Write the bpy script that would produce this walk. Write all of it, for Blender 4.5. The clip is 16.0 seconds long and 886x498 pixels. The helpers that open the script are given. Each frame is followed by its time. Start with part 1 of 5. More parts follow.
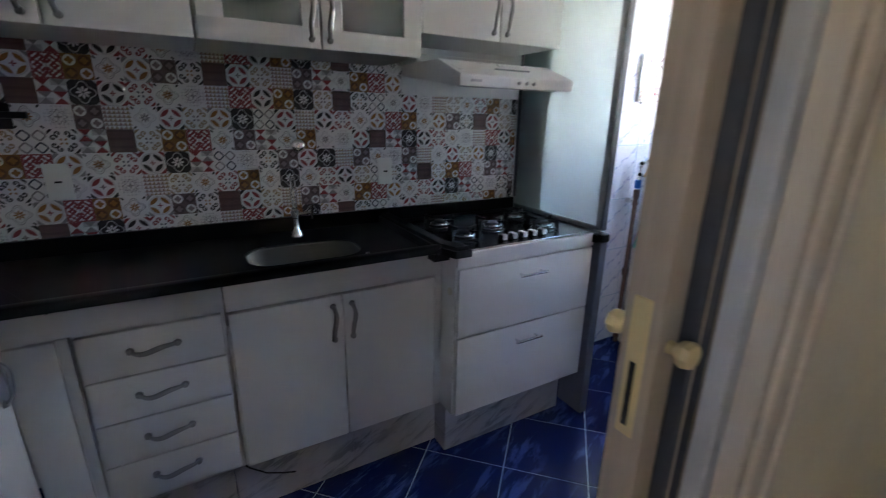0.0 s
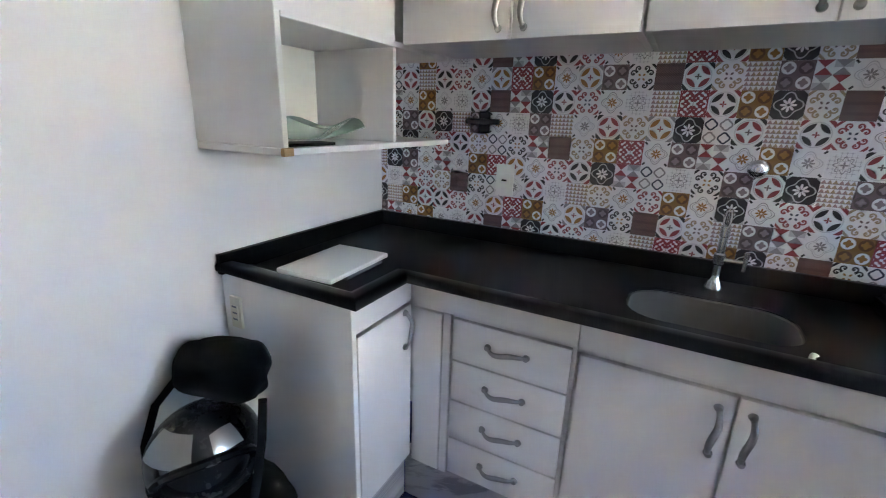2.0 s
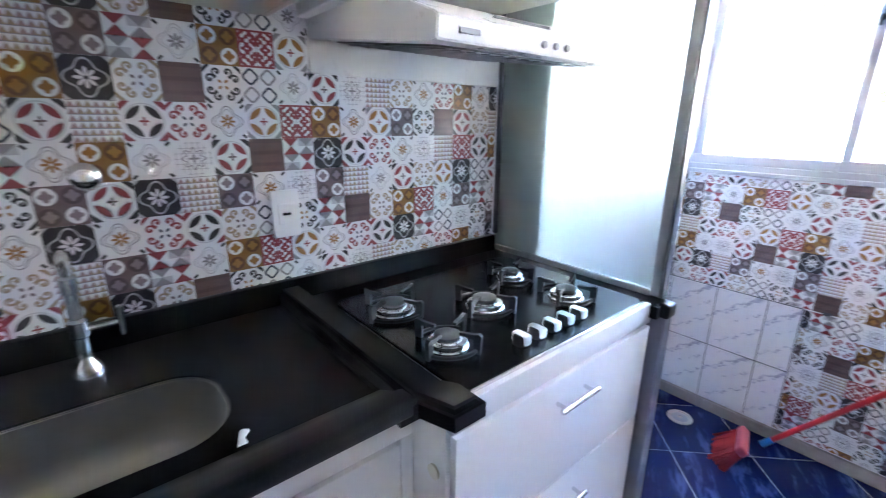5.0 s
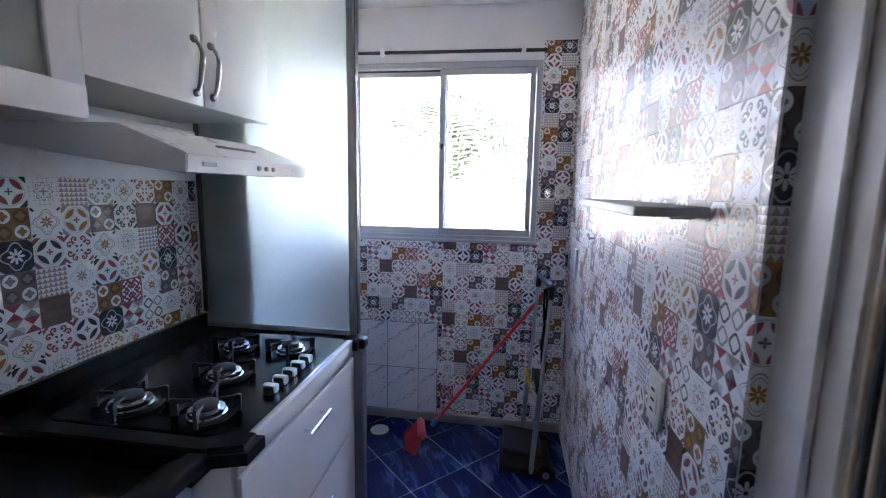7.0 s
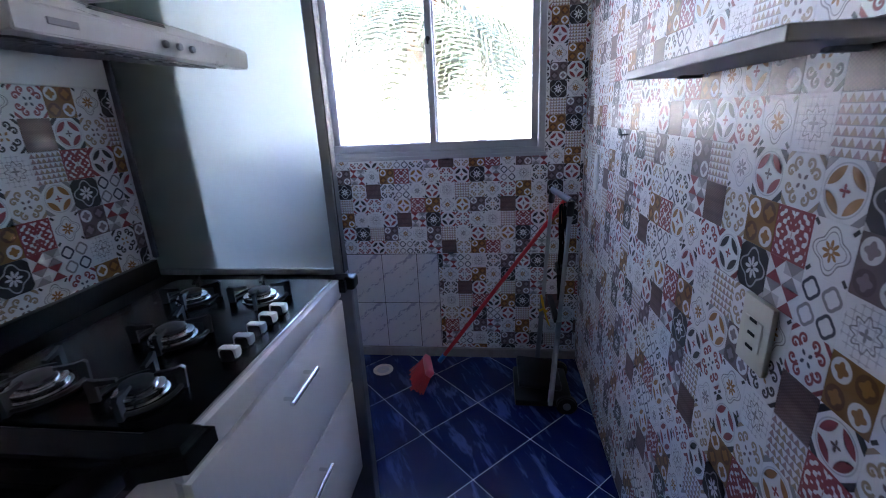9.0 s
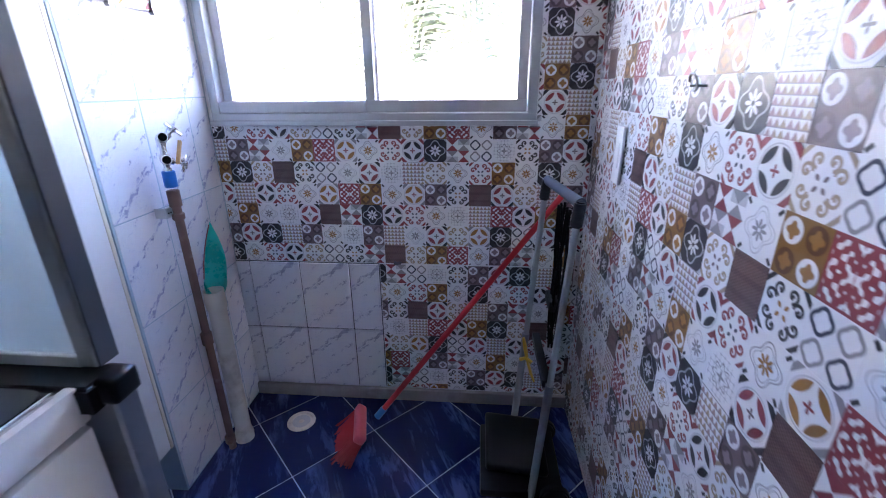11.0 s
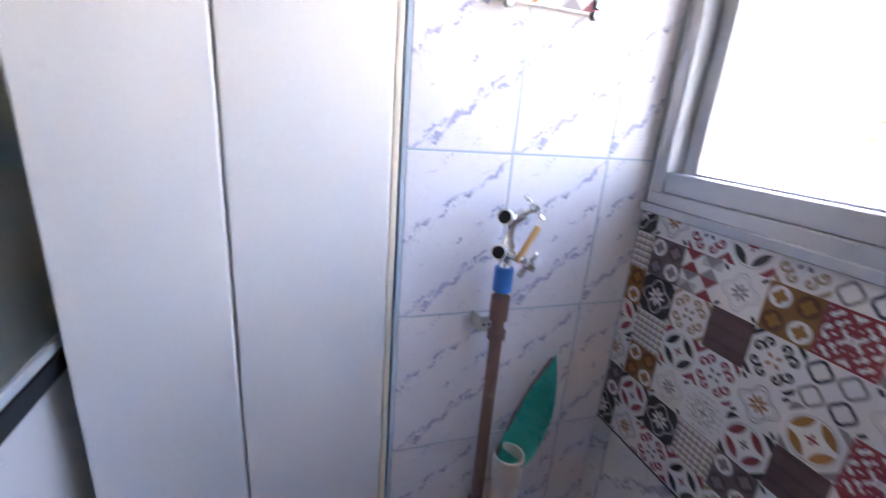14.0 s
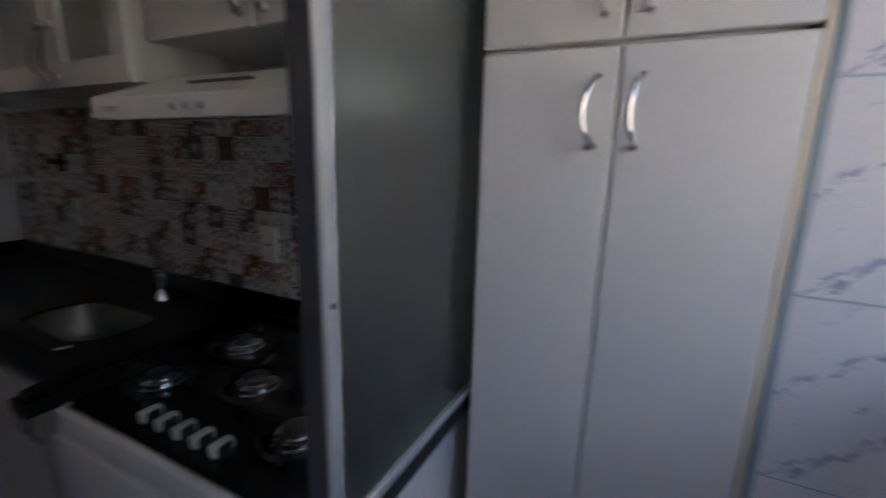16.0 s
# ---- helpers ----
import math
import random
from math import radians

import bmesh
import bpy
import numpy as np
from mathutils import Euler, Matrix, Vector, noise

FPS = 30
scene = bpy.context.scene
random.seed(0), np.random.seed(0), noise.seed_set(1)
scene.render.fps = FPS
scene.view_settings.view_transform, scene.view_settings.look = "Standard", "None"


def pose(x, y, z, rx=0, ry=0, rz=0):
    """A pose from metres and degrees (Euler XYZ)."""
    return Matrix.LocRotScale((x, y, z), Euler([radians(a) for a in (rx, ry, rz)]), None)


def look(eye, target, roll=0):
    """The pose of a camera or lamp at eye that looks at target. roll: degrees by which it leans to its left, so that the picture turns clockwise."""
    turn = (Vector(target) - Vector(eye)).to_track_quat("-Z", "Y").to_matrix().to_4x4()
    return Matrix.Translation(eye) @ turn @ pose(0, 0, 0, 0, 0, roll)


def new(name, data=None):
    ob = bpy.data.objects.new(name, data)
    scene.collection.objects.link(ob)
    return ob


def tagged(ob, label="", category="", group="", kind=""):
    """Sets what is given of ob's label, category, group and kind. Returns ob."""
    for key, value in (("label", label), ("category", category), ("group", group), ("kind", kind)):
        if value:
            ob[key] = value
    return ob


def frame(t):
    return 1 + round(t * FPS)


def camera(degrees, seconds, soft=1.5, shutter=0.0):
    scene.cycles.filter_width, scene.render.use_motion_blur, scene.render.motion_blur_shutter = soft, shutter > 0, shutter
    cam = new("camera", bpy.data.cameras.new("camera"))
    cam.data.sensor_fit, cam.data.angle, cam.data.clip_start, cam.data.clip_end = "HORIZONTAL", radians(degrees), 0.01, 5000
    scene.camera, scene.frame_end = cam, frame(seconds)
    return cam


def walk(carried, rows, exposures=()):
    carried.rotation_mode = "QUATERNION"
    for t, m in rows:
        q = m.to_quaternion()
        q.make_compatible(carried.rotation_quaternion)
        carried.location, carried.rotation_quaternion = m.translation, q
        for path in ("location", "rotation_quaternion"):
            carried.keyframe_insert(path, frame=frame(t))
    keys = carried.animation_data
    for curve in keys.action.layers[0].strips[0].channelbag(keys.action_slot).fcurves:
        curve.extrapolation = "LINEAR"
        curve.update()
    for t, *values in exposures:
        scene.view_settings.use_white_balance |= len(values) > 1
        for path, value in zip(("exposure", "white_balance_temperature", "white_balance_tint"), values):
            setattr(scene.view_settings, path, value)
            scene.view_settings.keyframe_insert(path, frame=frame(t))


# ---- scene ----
cam = camera(91.3, 16.0, soft=1.0, shutter=0.35)
PATH = [
    (0, (0.98, -1.875, 1.372), (1.928, -0.213, 0.789), 1.0),
    (0.5, (0.989, -1.737, 1.35), (1.612, 0.042, 0.684), 0.7),
    (1, (1.08, -1.642, 1.355), (1.075, 0.274, 0.78), 1.4),
    (1.5, (1.153, -1.595, 1.365), (0.579, 0.235, 0.8), 2.0),
    (2, (1.156, -1.573, 1.365), (0.259, 0.118, 0.785), 1.9),
    (2.5, (1.151, -1.537, 1.362), (0.216, 0.126, 0.763), 0.6),
    (3, (1.162, -1.434, 1.377), (0.941, 0.478, 0.833), 0.4),
    (3.5, (1.176, -1.37, 1.415), (1.5, 0.55, 0.958), -2.6),
    (4, (1.24, -1.287, 1.41), (1.881, 0.551, 0.953), -0.8),
    (4.5, (1.328, -1.155, 1.368), (2.281, 0.531, 0.869), -0.4),
    (5, (1.357, -1.077, 1.358), (2.58, 0.399, 0.788), 0.4),
    (5.2, (1.351, -1.06, 1.363), (2.737, 0.272, 0.813), 1.0),
    (7.3, (0.978, -1.162, 1.46), (2.943, -0.929, 1.169), 0.6),
    (7.5, (0.99, -1.154, 1.453), (2.943, -0.904, 1.102), -0.2),
    (8, (1.099, -1.122, 1.41), (3.026, -0.916, 0.912), -0.4),
    (8.5, (1.209, -1.089, 1.388), (3.126, -0.881, 0.858), -1.1),
    (8.7, (1.239, -1.085, 1.373), (3.134, -0.825, 0.791), -2.5),
    (10.8, (1.936, -1.116, 1.286), (3.814, -0.988, 0.61), -0.7),
    (11, (2.021, -1.14, 1.269), (3.884, -0.983, 0.56), -0.5),
    (11.5, (2.195, -1.168, 1.267), (4.01, -0.795, 0.515), 1.1),
    (12, (2.344, -1.15, 1.248), (4.112, -0.691, 0.432), 1.2),
    (12.5, (2.545, -1.085, 1.261), (4.285, -0.473, 0.486), 2.4),
    (13, (2.683, -1.034, 1.268), (4.275, -0.061, 0.548), 0.6),
    (13.5, (2.826, -1.001, 1.27), (3.94, 0.522, 0.606), 3.9),
    (14, (2.86, -0.899, 1.301), (3.485, 0.9, 0.692), 4.5),
    (14.5, (2.884, -0.866, 1.358), (3.091, 1.078, 0.933), 2.4),
    (15, (2.929, -0.916, 1.438), (2.826, 1.057, 1.126), 0.6),
    (15.1, (2.936, -0.92, 1.432), (2.837, 1.059, 1.158), 0.8),
    (15.5, (2.913, -0.934, 1.438), (2.722, 1.022, 1.068), 2.1),
    (16, (2.837, -0.978, 1.43), (1.966, 0.771, 1.0), 1.4),
]
EXPOSURES = [(0, 5.15, 6300, 14), (0.5, 5.8, 6100, 14), (1.0, 6.15, 6100, 14), (1.5, 6.5, 6350, 14), (2.5, 6.8, 6500, 14), (3.0, 6.8, 6350, 14), (3.5, 6.9, 6150, 14), (4.0, 7.05, 6100, 15), (4.5, 7.1, 6100, 15), (5.0, 7.0, 6050, 16), (7.3, 5.12, 5750, 20), (8.5, 4.75, 5650, 22), (11.0, 5.6, 5800, 22), (12.0, 6.1, 6000, 22), (12.5, 6.15, 6100, 21), (13.0, 6.15, 6300, 20), (13.5, 5.75, 6500, 21), (14.0, 5.2, 6900, 22), (14.5, 4.68, 7100, 21), (15.0, 4.15, 7050, 20), (15.5, 3.93, 7000, 20), (16, 3.45, 7000, 19)]
walk(cam, [(t, look(e, g, r)) for t, e, g, r in PATH], EXPOSURES)

# ---- light: sky and sun outside, reaching the rooms through the window and an unseen hall opening added for light ----
world = bpy.data.worlds.new("sky")
scene.world = world
world.use_nodes = True
wn = world.node_tree.nodes
sky = wn.new("ShaderNodeTexSky")
sky.sky_type, sky.sun_disc = "NISHITA", False
sky.sun_elevation, sky.sun_rotation = radians(54.4), radians(316.4)
sky.dust_density = 3.0
world.node_tree.links.new(sky.outputs[0], wn["Background"].inputs[0])
wn["Background"].inputs[1].default_value = 0.15
sun_data = bpy.data.lights.new("sun", "SUN")
sun_data.energy, sun_data.angle, sun_data.color = 4.0, radians(0.5), (1.0, 0.95, 0.88)
sun = new("sun", sun_data)
sun.matrix_basis = look((-20, 21, 40.5), (0, 0, 0))

# ---- helpers ----
def thing(name, at, label, category, group=""):
    ob = new(name)
    ob.empty_display_size = 0.05
    ob.matrix_basis = Matrix.Translation(at)
    return tagged(ob, label, category, group)


def mesh_of(bm, name, material, smooth=False):
    bmesh.ops.recalc_face_normals(bm, faces=bm.faces)
    me = bpy.data.meshes.new(name)
    bm.to_mesh(me)
    bm.free()
    if material:
        me.materials.append(material)
    if smooth:
        for p in me.polygons:
            p.use_smooth = True
        me.set_sharp_from_angle(angle=radians(40))
    return me


def part(name, bm, material, parent, label="", smooth=True):
    ob = new(name, mesh_of(bm, name, material, smooth))
    ob.parent = parent
    ob.matrix_parent_inverse = parent.matrix_basis.inverted()
    if label:
        tagged(ob, label)
    return ob


def solid(name, bm, material, label, category, kind="", smooth=True):
    return tagged(new(name, mesh_of(bm, name, material, smooth)), label, category, kind=kind)


def box(x0, y0, z0, x1, y1, z1, bevel=0.002, seg=1):
    bm = bmesh.new()
    bmesh.ops.create_cube(bm, size=1, matrix=Matrix.Translation(((x0 + x1) / 2, (y0 + y1) / 2, (z0 + z1) / 2))
                          @ Matrix.Diagonal((abs(x1 - x0), abs(y1 - y0), abs(z1 - z0), 1)))
    if bevel:
        bmesh.ops.bevel(bm, geom=bm.edges[:], offset=bevel, segments=seg, affect="EDGES", profile=0.6)
    return bm


def add(bm, *others):
    for o in others:
        me = bpy.data.meshes.new("tmp")
        o.to_mesh(me)
        o.free()
        bm.from_mesh(me)
        bpy.data.meshes.remove(me)
    return bm


def moved(bm, m):
    bmesh.ops.transform(bm, matrix=m, verts=bm.verts)
    return bm


def aim(p, q):
    d = Vector(q) - Vector(p)
    return Matrix.Translation(p) @ d.to_track_quat("Z", "Y").to_matrix().to_4x4(), d.length


def rod(p, q, r, r2=None, n=14, bevel=0.0):
    m, length = aim(p, q)
    bm = bmesh.new()
    bmesh.ops.create_cone(bm, cap_ends=True, segments=n, radius1=r, radius2=r if r2 is None else r2, depth=length,
                          matrix=m @ Matrix.Translation((0, 0, length / 2)))
    if bevel:
        caps = [f for f in bm.faces if len(f.verts) > 4]
        bmesh.ops.bevel(bm, geom=list({e for f in caps for e in f.edges}), offset=bevel, segments=2, affect="EDGES")
    return bm


def lathe(profile, m, n=24):
    bm = bmesh.new()
    rings = []
    for r, z in profile:
        rings.append([bm.verts.new(m @ Vector((r * math.cos(2 * math.pi * k / n), r * math.sin(2 * math.pi * k / n), z))) for k in range(n)])
    for a, b in zip(rings, rings[1:]):
        for k in range(n):
            bm.faces.new((a[k], a[(k + 1) % n], b[(k + 1) % n], b[k]))
    bm.faces.new(rings[0][::-1])
    bm.faces.new(rings[-1])
    return bm


def sweep(points, radii, n=10, flat=1.0, up=(0, 0, 1)):
    """A tube along points; flat squeezes it across the direction up."""
    bm = bmesh.new()
    pts = [Vector(p) for p in points]
    rings = []
    for k, p in enumerate(pts):
        d = (pts[min(k + 1, len(pts) - 1)] - pts[max(k - 1, 0)]).normalized()
        side = d.cross(Vector(up))
        side = side.normalized() if side.length > 1e-4 else d.orthogonal().normalized()
        top = side.cross(d).normalized()
        r = radii[k] if isinstance(radii, (list, tuple)) else radii
        rings.append([bm.verts.new(p + side * r * math.cos(2 * math.pi * i / n) + top * r * flat * math.sin(2 * math.pi * i / n)) for i in range(n)])
    for a, b in zip(rings, rings[1:]):
        for i in range(n):
            bm.faces.new((a[i], a[(i + 1) % n], b[(i + 1) % n], b[i]))
    bm.faces.new(rings[0][::-1])
    bm.faces.new(rings[-1])
    return bm


def slab(outline, z0, z1, holes=(), bevel=0.004):
    """A flat plate from an outline in plan, with holes."""
    bm = bmesh.new()
    for ring in (outline, *holes):
        vs = [bm.verts.new((x, y, z0)) for x, y in ring]
        for a, b in zip(vs, vs[1:] + vs[:1]):
            bm.edges.new((a, b))
    bmesh.ops.triangle_fill(bm, edges=bm.edges[:], use_beauty=True)
    bmesh.ops.dissolve_limit(bm, angle_limit=0.01, verts=[], edges=[e for e in bm.edges if not e.is_boundary])
    ext = bmesh.ops.extrude_face_region(bm, geom=bm.faces[:])
    bmesh.ops.translate(bm, vec=(0, 0, z1 - z0), verts=[v for v in ext["geom"] if isinstance(v, bmesh.types.BMVert)])
    if bevel:
        bmesh.ops.recalc_face_normals(bm, faces=bm.faces)
        rim = [e for e in bm.edges if len(e.link_faces) == 2 and e.calc_face_angle() > 0.6 and all(abs(v.co.z - z1) < 1e-5 for v in e.verts)]
        bmesh.ops.bevel(bm, geom=rim, offset=bevel, segments=3, affect="EDGES")
    return bm


def rounded(x0, y0, x1, y1, r, n=6):
    pts = []
    for cx, cy, a0 in ((x1 - r, y1 - r, 0), (x0 + r, y1 - r, 90), (x0 + r, y0 + r, 180), (x1 - r, y0 + r, 270)):
        pts += [(cx + r * math.cos(radians(a0 + 90 * k / n)), cy + r * math.sin(radians(a0 + 90 * k / n))) for k in range(n + 1)]
    return pts


# ---- materials ----
def principled(name, rough=0.5, metal=0.0, spec=0.5):
    m = bpy.data.materials.new(name)
    m.use_nodes = True
    b = m.node_tree.nodes["Principled BSDF"]
    b.inputs["Roughness"].default_value, b.inputs["Metallic"].default_value = rough, metal
    b.inputs["Specular IOR Level"].default_value = spec
    return m, m.node_tree, b


class Ex:
    """A number in a node tree, for writing patterns as plain sums."""
    def __init__(self, nt, s):
        self.nt, self.s = nt, s

    def op(self, kind, *others, clamp=False):
        n = self.nt.nodes.new("ShaderNodeMath")
        n.operation, n.use_clamp = kind, clamp
        for k, o in enumerate((self, *others)):
            if isinstance(o, Ex):
                self.nt.links.new(o.s, n.inputs[k])
            else:
                n.inputs[k].default_value = o
        return Ex(self.nt, n.outputs[0])

    def __add__(self, o): return self.op("ADD", o)
    def __sub__(self, o): return self.op("SUBTRACT", o)
    def __mul__(self, o): return self.op("MULTIPLY", o)
    def inv(self): return self * -1.0 + 1.0
    def abs(self): return self.op("ABSOLUTE")
    def sin(self): return self.op("SINE")
    def cos(self): return self.op("COSINE")
    def min(self, o): return self.op("MINIMUM", o)
    def max(self, o): return self.op("MAXIMUM", o)
    def sqrt(self): return self.op("SQRT")
    def below(self, edge, k=28.0):
        """1 where this is below edge, with a soft rim."""
        d = (edge - self) if isinstance(edge, Ex) else (self * -1.0 + edge)
        return (d * k + 0.5).op("MAXIMUM", 0.0).op("MINIMUM", 1.0)
    def above(self, edge, k=28.0): return self.below(edge, k).inv()


def mix(nt, fac, a, b):
    n = nt.nodes.new("ShaderNodeMix")
    n.data_type = "RGBA"
    for key, v in (("Factor", fac), ("A", a), ("B", b)):
        sock = [s for s in n.inputs if s.name == key and s.enabled and (s.type == "RGBA") == (key != "Factor")][0]
        if isinstance(v, Ex):
            nt.links.new(v.s, sock)
        elif hasattr(v, "is_output"):
            nt.links.new(v, sock)
        else:
            sock.default_value = v if key == "Factor" else (*v, 1.0)
    return [s for s in n.outputs if s.type == "RGBA"][0]


def noise_of(nt, scale, detail=4.0, rough=0.6, coord="Object", stretch=(1, 1, 1), distort=0.0, vec=None):
    n = nt.nodes.new("ShaderNodeTexNoise")
    n.inputs["Scale"].default_value, n.inputs["Detail"].default_value = scale, detail
    n.inputs["Roughness"].default_value, n.inputs["Distortion"].default_value = rough, distort
    if vec is None:
        tc = nt.nodes.new("ShaderNodeTexCoord")
        mp = nt.nodes.new("ShaderNodeMapping")
        mp.inputs["Scale"].default_value = stretch
        nt.links.new(tc.outputs[coord], mp.inputs[0])
        vec = mp.outputs[0]
    nt.links.new(vec, n.inputs["Vector"])
    return Ex(nt, n.outputs["Fac"])


def bump(nt, b, height, strength=0.2, dist=0.002):
    n = nt.nodes.new("ShaderNodeBump")
    n.inputs["Strength"].default_value, n.inputs["Distance"].default_value = strength, dist
    nt.links.new(height.s, n.inputs["Height"])
    nt.links.new(n.outputs[0], b.inputs["Normal"])


def surface(name, col, rough=0.5, metal=0.0, vary=0.12, scale=6.0, grain=60.0, bumpy=0.1, dirt=None, dirt_at=0.62, spec=0.5, stretch=(1, 1, 1)):
    """Paint, metal or plastic: broad tone changes, fine grain, uneven gloss and, where it has any, dirt in patches."""
    m, nt, b = principled(name, rough, metal, spec)
    broad, fine = noise_of(nt, scale, 3, stretch=stretch), noise_of(nt, grain, 5, stretch=stretch)
    tone = broad * 0.7 + fine * 0.3
    c = mix(nt, (tone - 0.5) * 2.0 + 0.5, tuple(v * (1 - vary) for v in col), tuple(min(1, v * (1 + vary)) for v in col))
    if dirt:
        c = mix(nt, (broad * 0.6 + noise_of(nt, grain * 0.4, 6) * 0.4).above(dirt_at, 9.0) * 0.6, c, dirt)
    nt.links.new(c, b.inputs["Base Color"])
    nt.links.new((tone * 0.3 + (rough - 0.15)).op("MAXIMUM", 0.03).s, b.inputs["Roughness"])
    if bumpy:
        bump(nt, b, fine, bumpy, 0.001)
    return m


CABINET = surface("cabinet_white", (0.74, 0.735, 0.72), 0.38, vary=0.04, scale=2.5, grain=90, bumpy=0.05, dirt=(0.62, 0.60, 0.54), dirt_at=0.68)
CABINET_IN = surface("cabinet_inside", (0.70, 0.69, 0.64), 0.5, vary=0.04)
CREAM_EDGE = surface("cream_edging", (0.74, 0.68, 0.55), 0.45, vary=0.06)
WOOD_EDGE = surface("chipped_board_edge", (0.42, 0.26, 0.12), 0.7, vary=0.3, grain=200)
WALL_WHITE = surface("white_wall_paint", (0.76, 0.765, 0.77), 0.7, vary=0.04, scale=1.5, grain=140, bumpy=0.25)
WALL_CREAM = surface("cream_textured_paint", (0.76, 0.67, 0.50), 0.8, vary=0.10, scale=5, grain=90, bumpy=0.8)
CEILING = surface("ceiling_paint", (0.78, 0.77, 0.75), 0.8, vary=0.04, scale=1.2, grain=100, bumpy=0.2)
ALUMINIUM = surface("anodised_aluminium", (0.55, 0.57, 0.57), 0.42, 0.35, vary=0.08, grain=160)
ALU_GREY = surface("grey_window_frame", (0.43, 0.445, 0.47), 0.45, 0.35, vary=0.07, dirt=(0.35, 0.34, 0.33), dirt_at=0.66)
DARK_ALU = surface("dark_seal", (0.05, 0.05, 0.055), 0.5, vary=0.2)
LEG_GREY = surface("grey_metal_leg", (0.19, 0.195, 0.225), 0.38, 0.6, vary=0.15)
CHROME = surface("chrome", (0.72, 0.72, 0.72), 0.18, 1.0, vary=0.05, bumpy=0)
KNOB_CHROME = surface("satin_knob_chrome", (0.86, 0.86, 0.85), 0.32, 0.55, vary=0.05, bumpy=0)
PEWTER = surface("pewter_handle", (0.33, 0.325, 0.33), 0.34, 1.0, vary=0.2, grain=120)
STEEL = surface("brushed_steel", (0.27, 0.27, 0.275), 0.33, 1.0, vary=0.10, grain=220, stretch=(0.1, 1, 1))
HOOD_WHITE = surface("white_enamel", (0.78, 0.78, 0.77), 0.3, vary=0.03, dirt=(0.62, 0.58, 0.48), dirt_at=0.7)
BLACK_IRON = surface("black_enamelled_iron", (0.018, 0.018, 0.019), 0.45, vary=0.3, grain=150)
BLACK_PLASTIC = surface("black_plastic", (0.014, 0.014, 0.015), 0.45, vary=0.2, spec=0.3)
BLACK_CLOTH = surface("black_fabric", (0.006, 0.006, 0.0065), 0.95, vary=0.3, grain=400, bumpy=0.6, spec=0.15)
HELMET_BLACK = surface("black_helmet_lacquer", (0.008, 0.008, 0.009), 0.26, vary=0.1, bumpy=0, spec=0.2)
TUBE_GREY = surface("dull_grey_tube", (0.40, 0.415, 0.42), 0.5, 0.4, vary=0.1)
LIGHT_GREY = surface("light_grey_plastic", (0.42, 0.43, 0.46), 0.45, vary=0.1)
VISOR_GLEAM = surface("visor_gleam", (0.62, 0.62, 0.60), 0.2, 0.6, vary=0.08, bumpy=0)
GREY_PLASTIC = surface("grey_plastic", (0.20, 0.21, 0.23), 0.5, vary=0.1)
GRIP_FOAM = surface("slate_foam", (0.10, 0.11, 0.135), 0.75, vary=0.15, grain=200, bumpy=0.4, spec=0.3)
BOWL_STEEL = surface("worn_sink_steel", (0.25, 0.24, 0.215), 0.42, 1.0, vary=0.10, grain=220, stretch=(0.1, 1, 1))
JOINT_DARK = surface("dark_tile_joint", (0.10, 0.10, 0.12), 0.9, vary=0.2, grain=200)
WHITE_PLASTIC = surface("white_plastic", (0.85, 0.85, 0.83), 0.4, vary=0.04)
CREAM_PLASTIC = surface("cream_plastic", (0.66, 0.63, 0.52), 0.45, vary=0.06)
YELLOW_KNOB = surface("yellowed_cream_plastic", (0.72, 0.55, 0.26), 0.4, vary=0.08)
RED_PAINT = surface("red_painted_stick", (0.50, 0.012, 0.02), 0.35, vary=0.15)
RED_BRISTLE = surface("red_bristles", (0.42, 0.02, 0.03), 0.6, vary=0.35, grain=260, bumpy=0.6)
PINK_PLASTIC = surface("pink_red_plastic", (0.62, 0.09, 0.13), 0.4, vary=0.1)
BLUE_PLASTIC = surface("blue_plastic", (0.02, 0.17, 0.55), 0.4, vary=0.1)
TEAL_PLASTIC = surface("teal_plastic", (0.02, 0.56, 0.49), 0.3, vary=0.12)
YELLOW_PLASTIC = surface("yellow_plastic", (0.70, 0.42, 0.01), 0.4, vary=0.1)
BROWN_PIPE = surface("brown_plastic_pipe", (0.16, 0.085, 0.065), 0.45, vary=0.15, dirt=(0.35, 0.30, 0.27), dirt_at=0.66)
WHITE_PIPE = surface("dirty_white_pipe", (0.62, 0.58, 0.53), 0.45, vary=0.08, dirt=(0.36, 0.31, 0.27), dirt_at=0.60)
PEG_WOOD = surface("pale_wood", (0.55, 0.33, 0.13), 0.6, vary=0.15, grain=120, stretch=(1, 1, 0.15))
DOOR_WOOD = surface("beige_wood_look_plastic", (0.46, 0.35, 0.25), 0.42, vary=0.16, scale=9, grain=50, stretch=(8, 8, 0.35))
CAP_GREY = surface("dark_enamel_cap", (0.10, 0.10, 0.105), 0.35, 0.4, vary=0.2)
JAMB_GREY = surface("greyish_jamb_paint", (0.60, 0.57, 0.53), 0.45, vary=0.08)
JAMB_LIGHT = surface("light_casing_paint", (0.72, 0.71, 0.70), 0.4, vary=0.06)
GROUT = surface("pale_blue_grout", (0.42, 0.52, 0.60), 0.9, vary=0.15, grain=200)
SHEET_WHITE = surface("vinyl_backing", (0.74, 0.74, 0.74), 0.4, vary=0.04)
DARK_GROUT = surface("floor_grout", (0.38, 0.46, 0.64), 0.85, vary=0.2, grain=200)
SKIRT = surface("stained_ledge", (0.31, 0.285, 0.265), 0.7, vary=0.2, grain=60, dirt=(0.22, 0.2, 0.18), dirt_at=0.56)
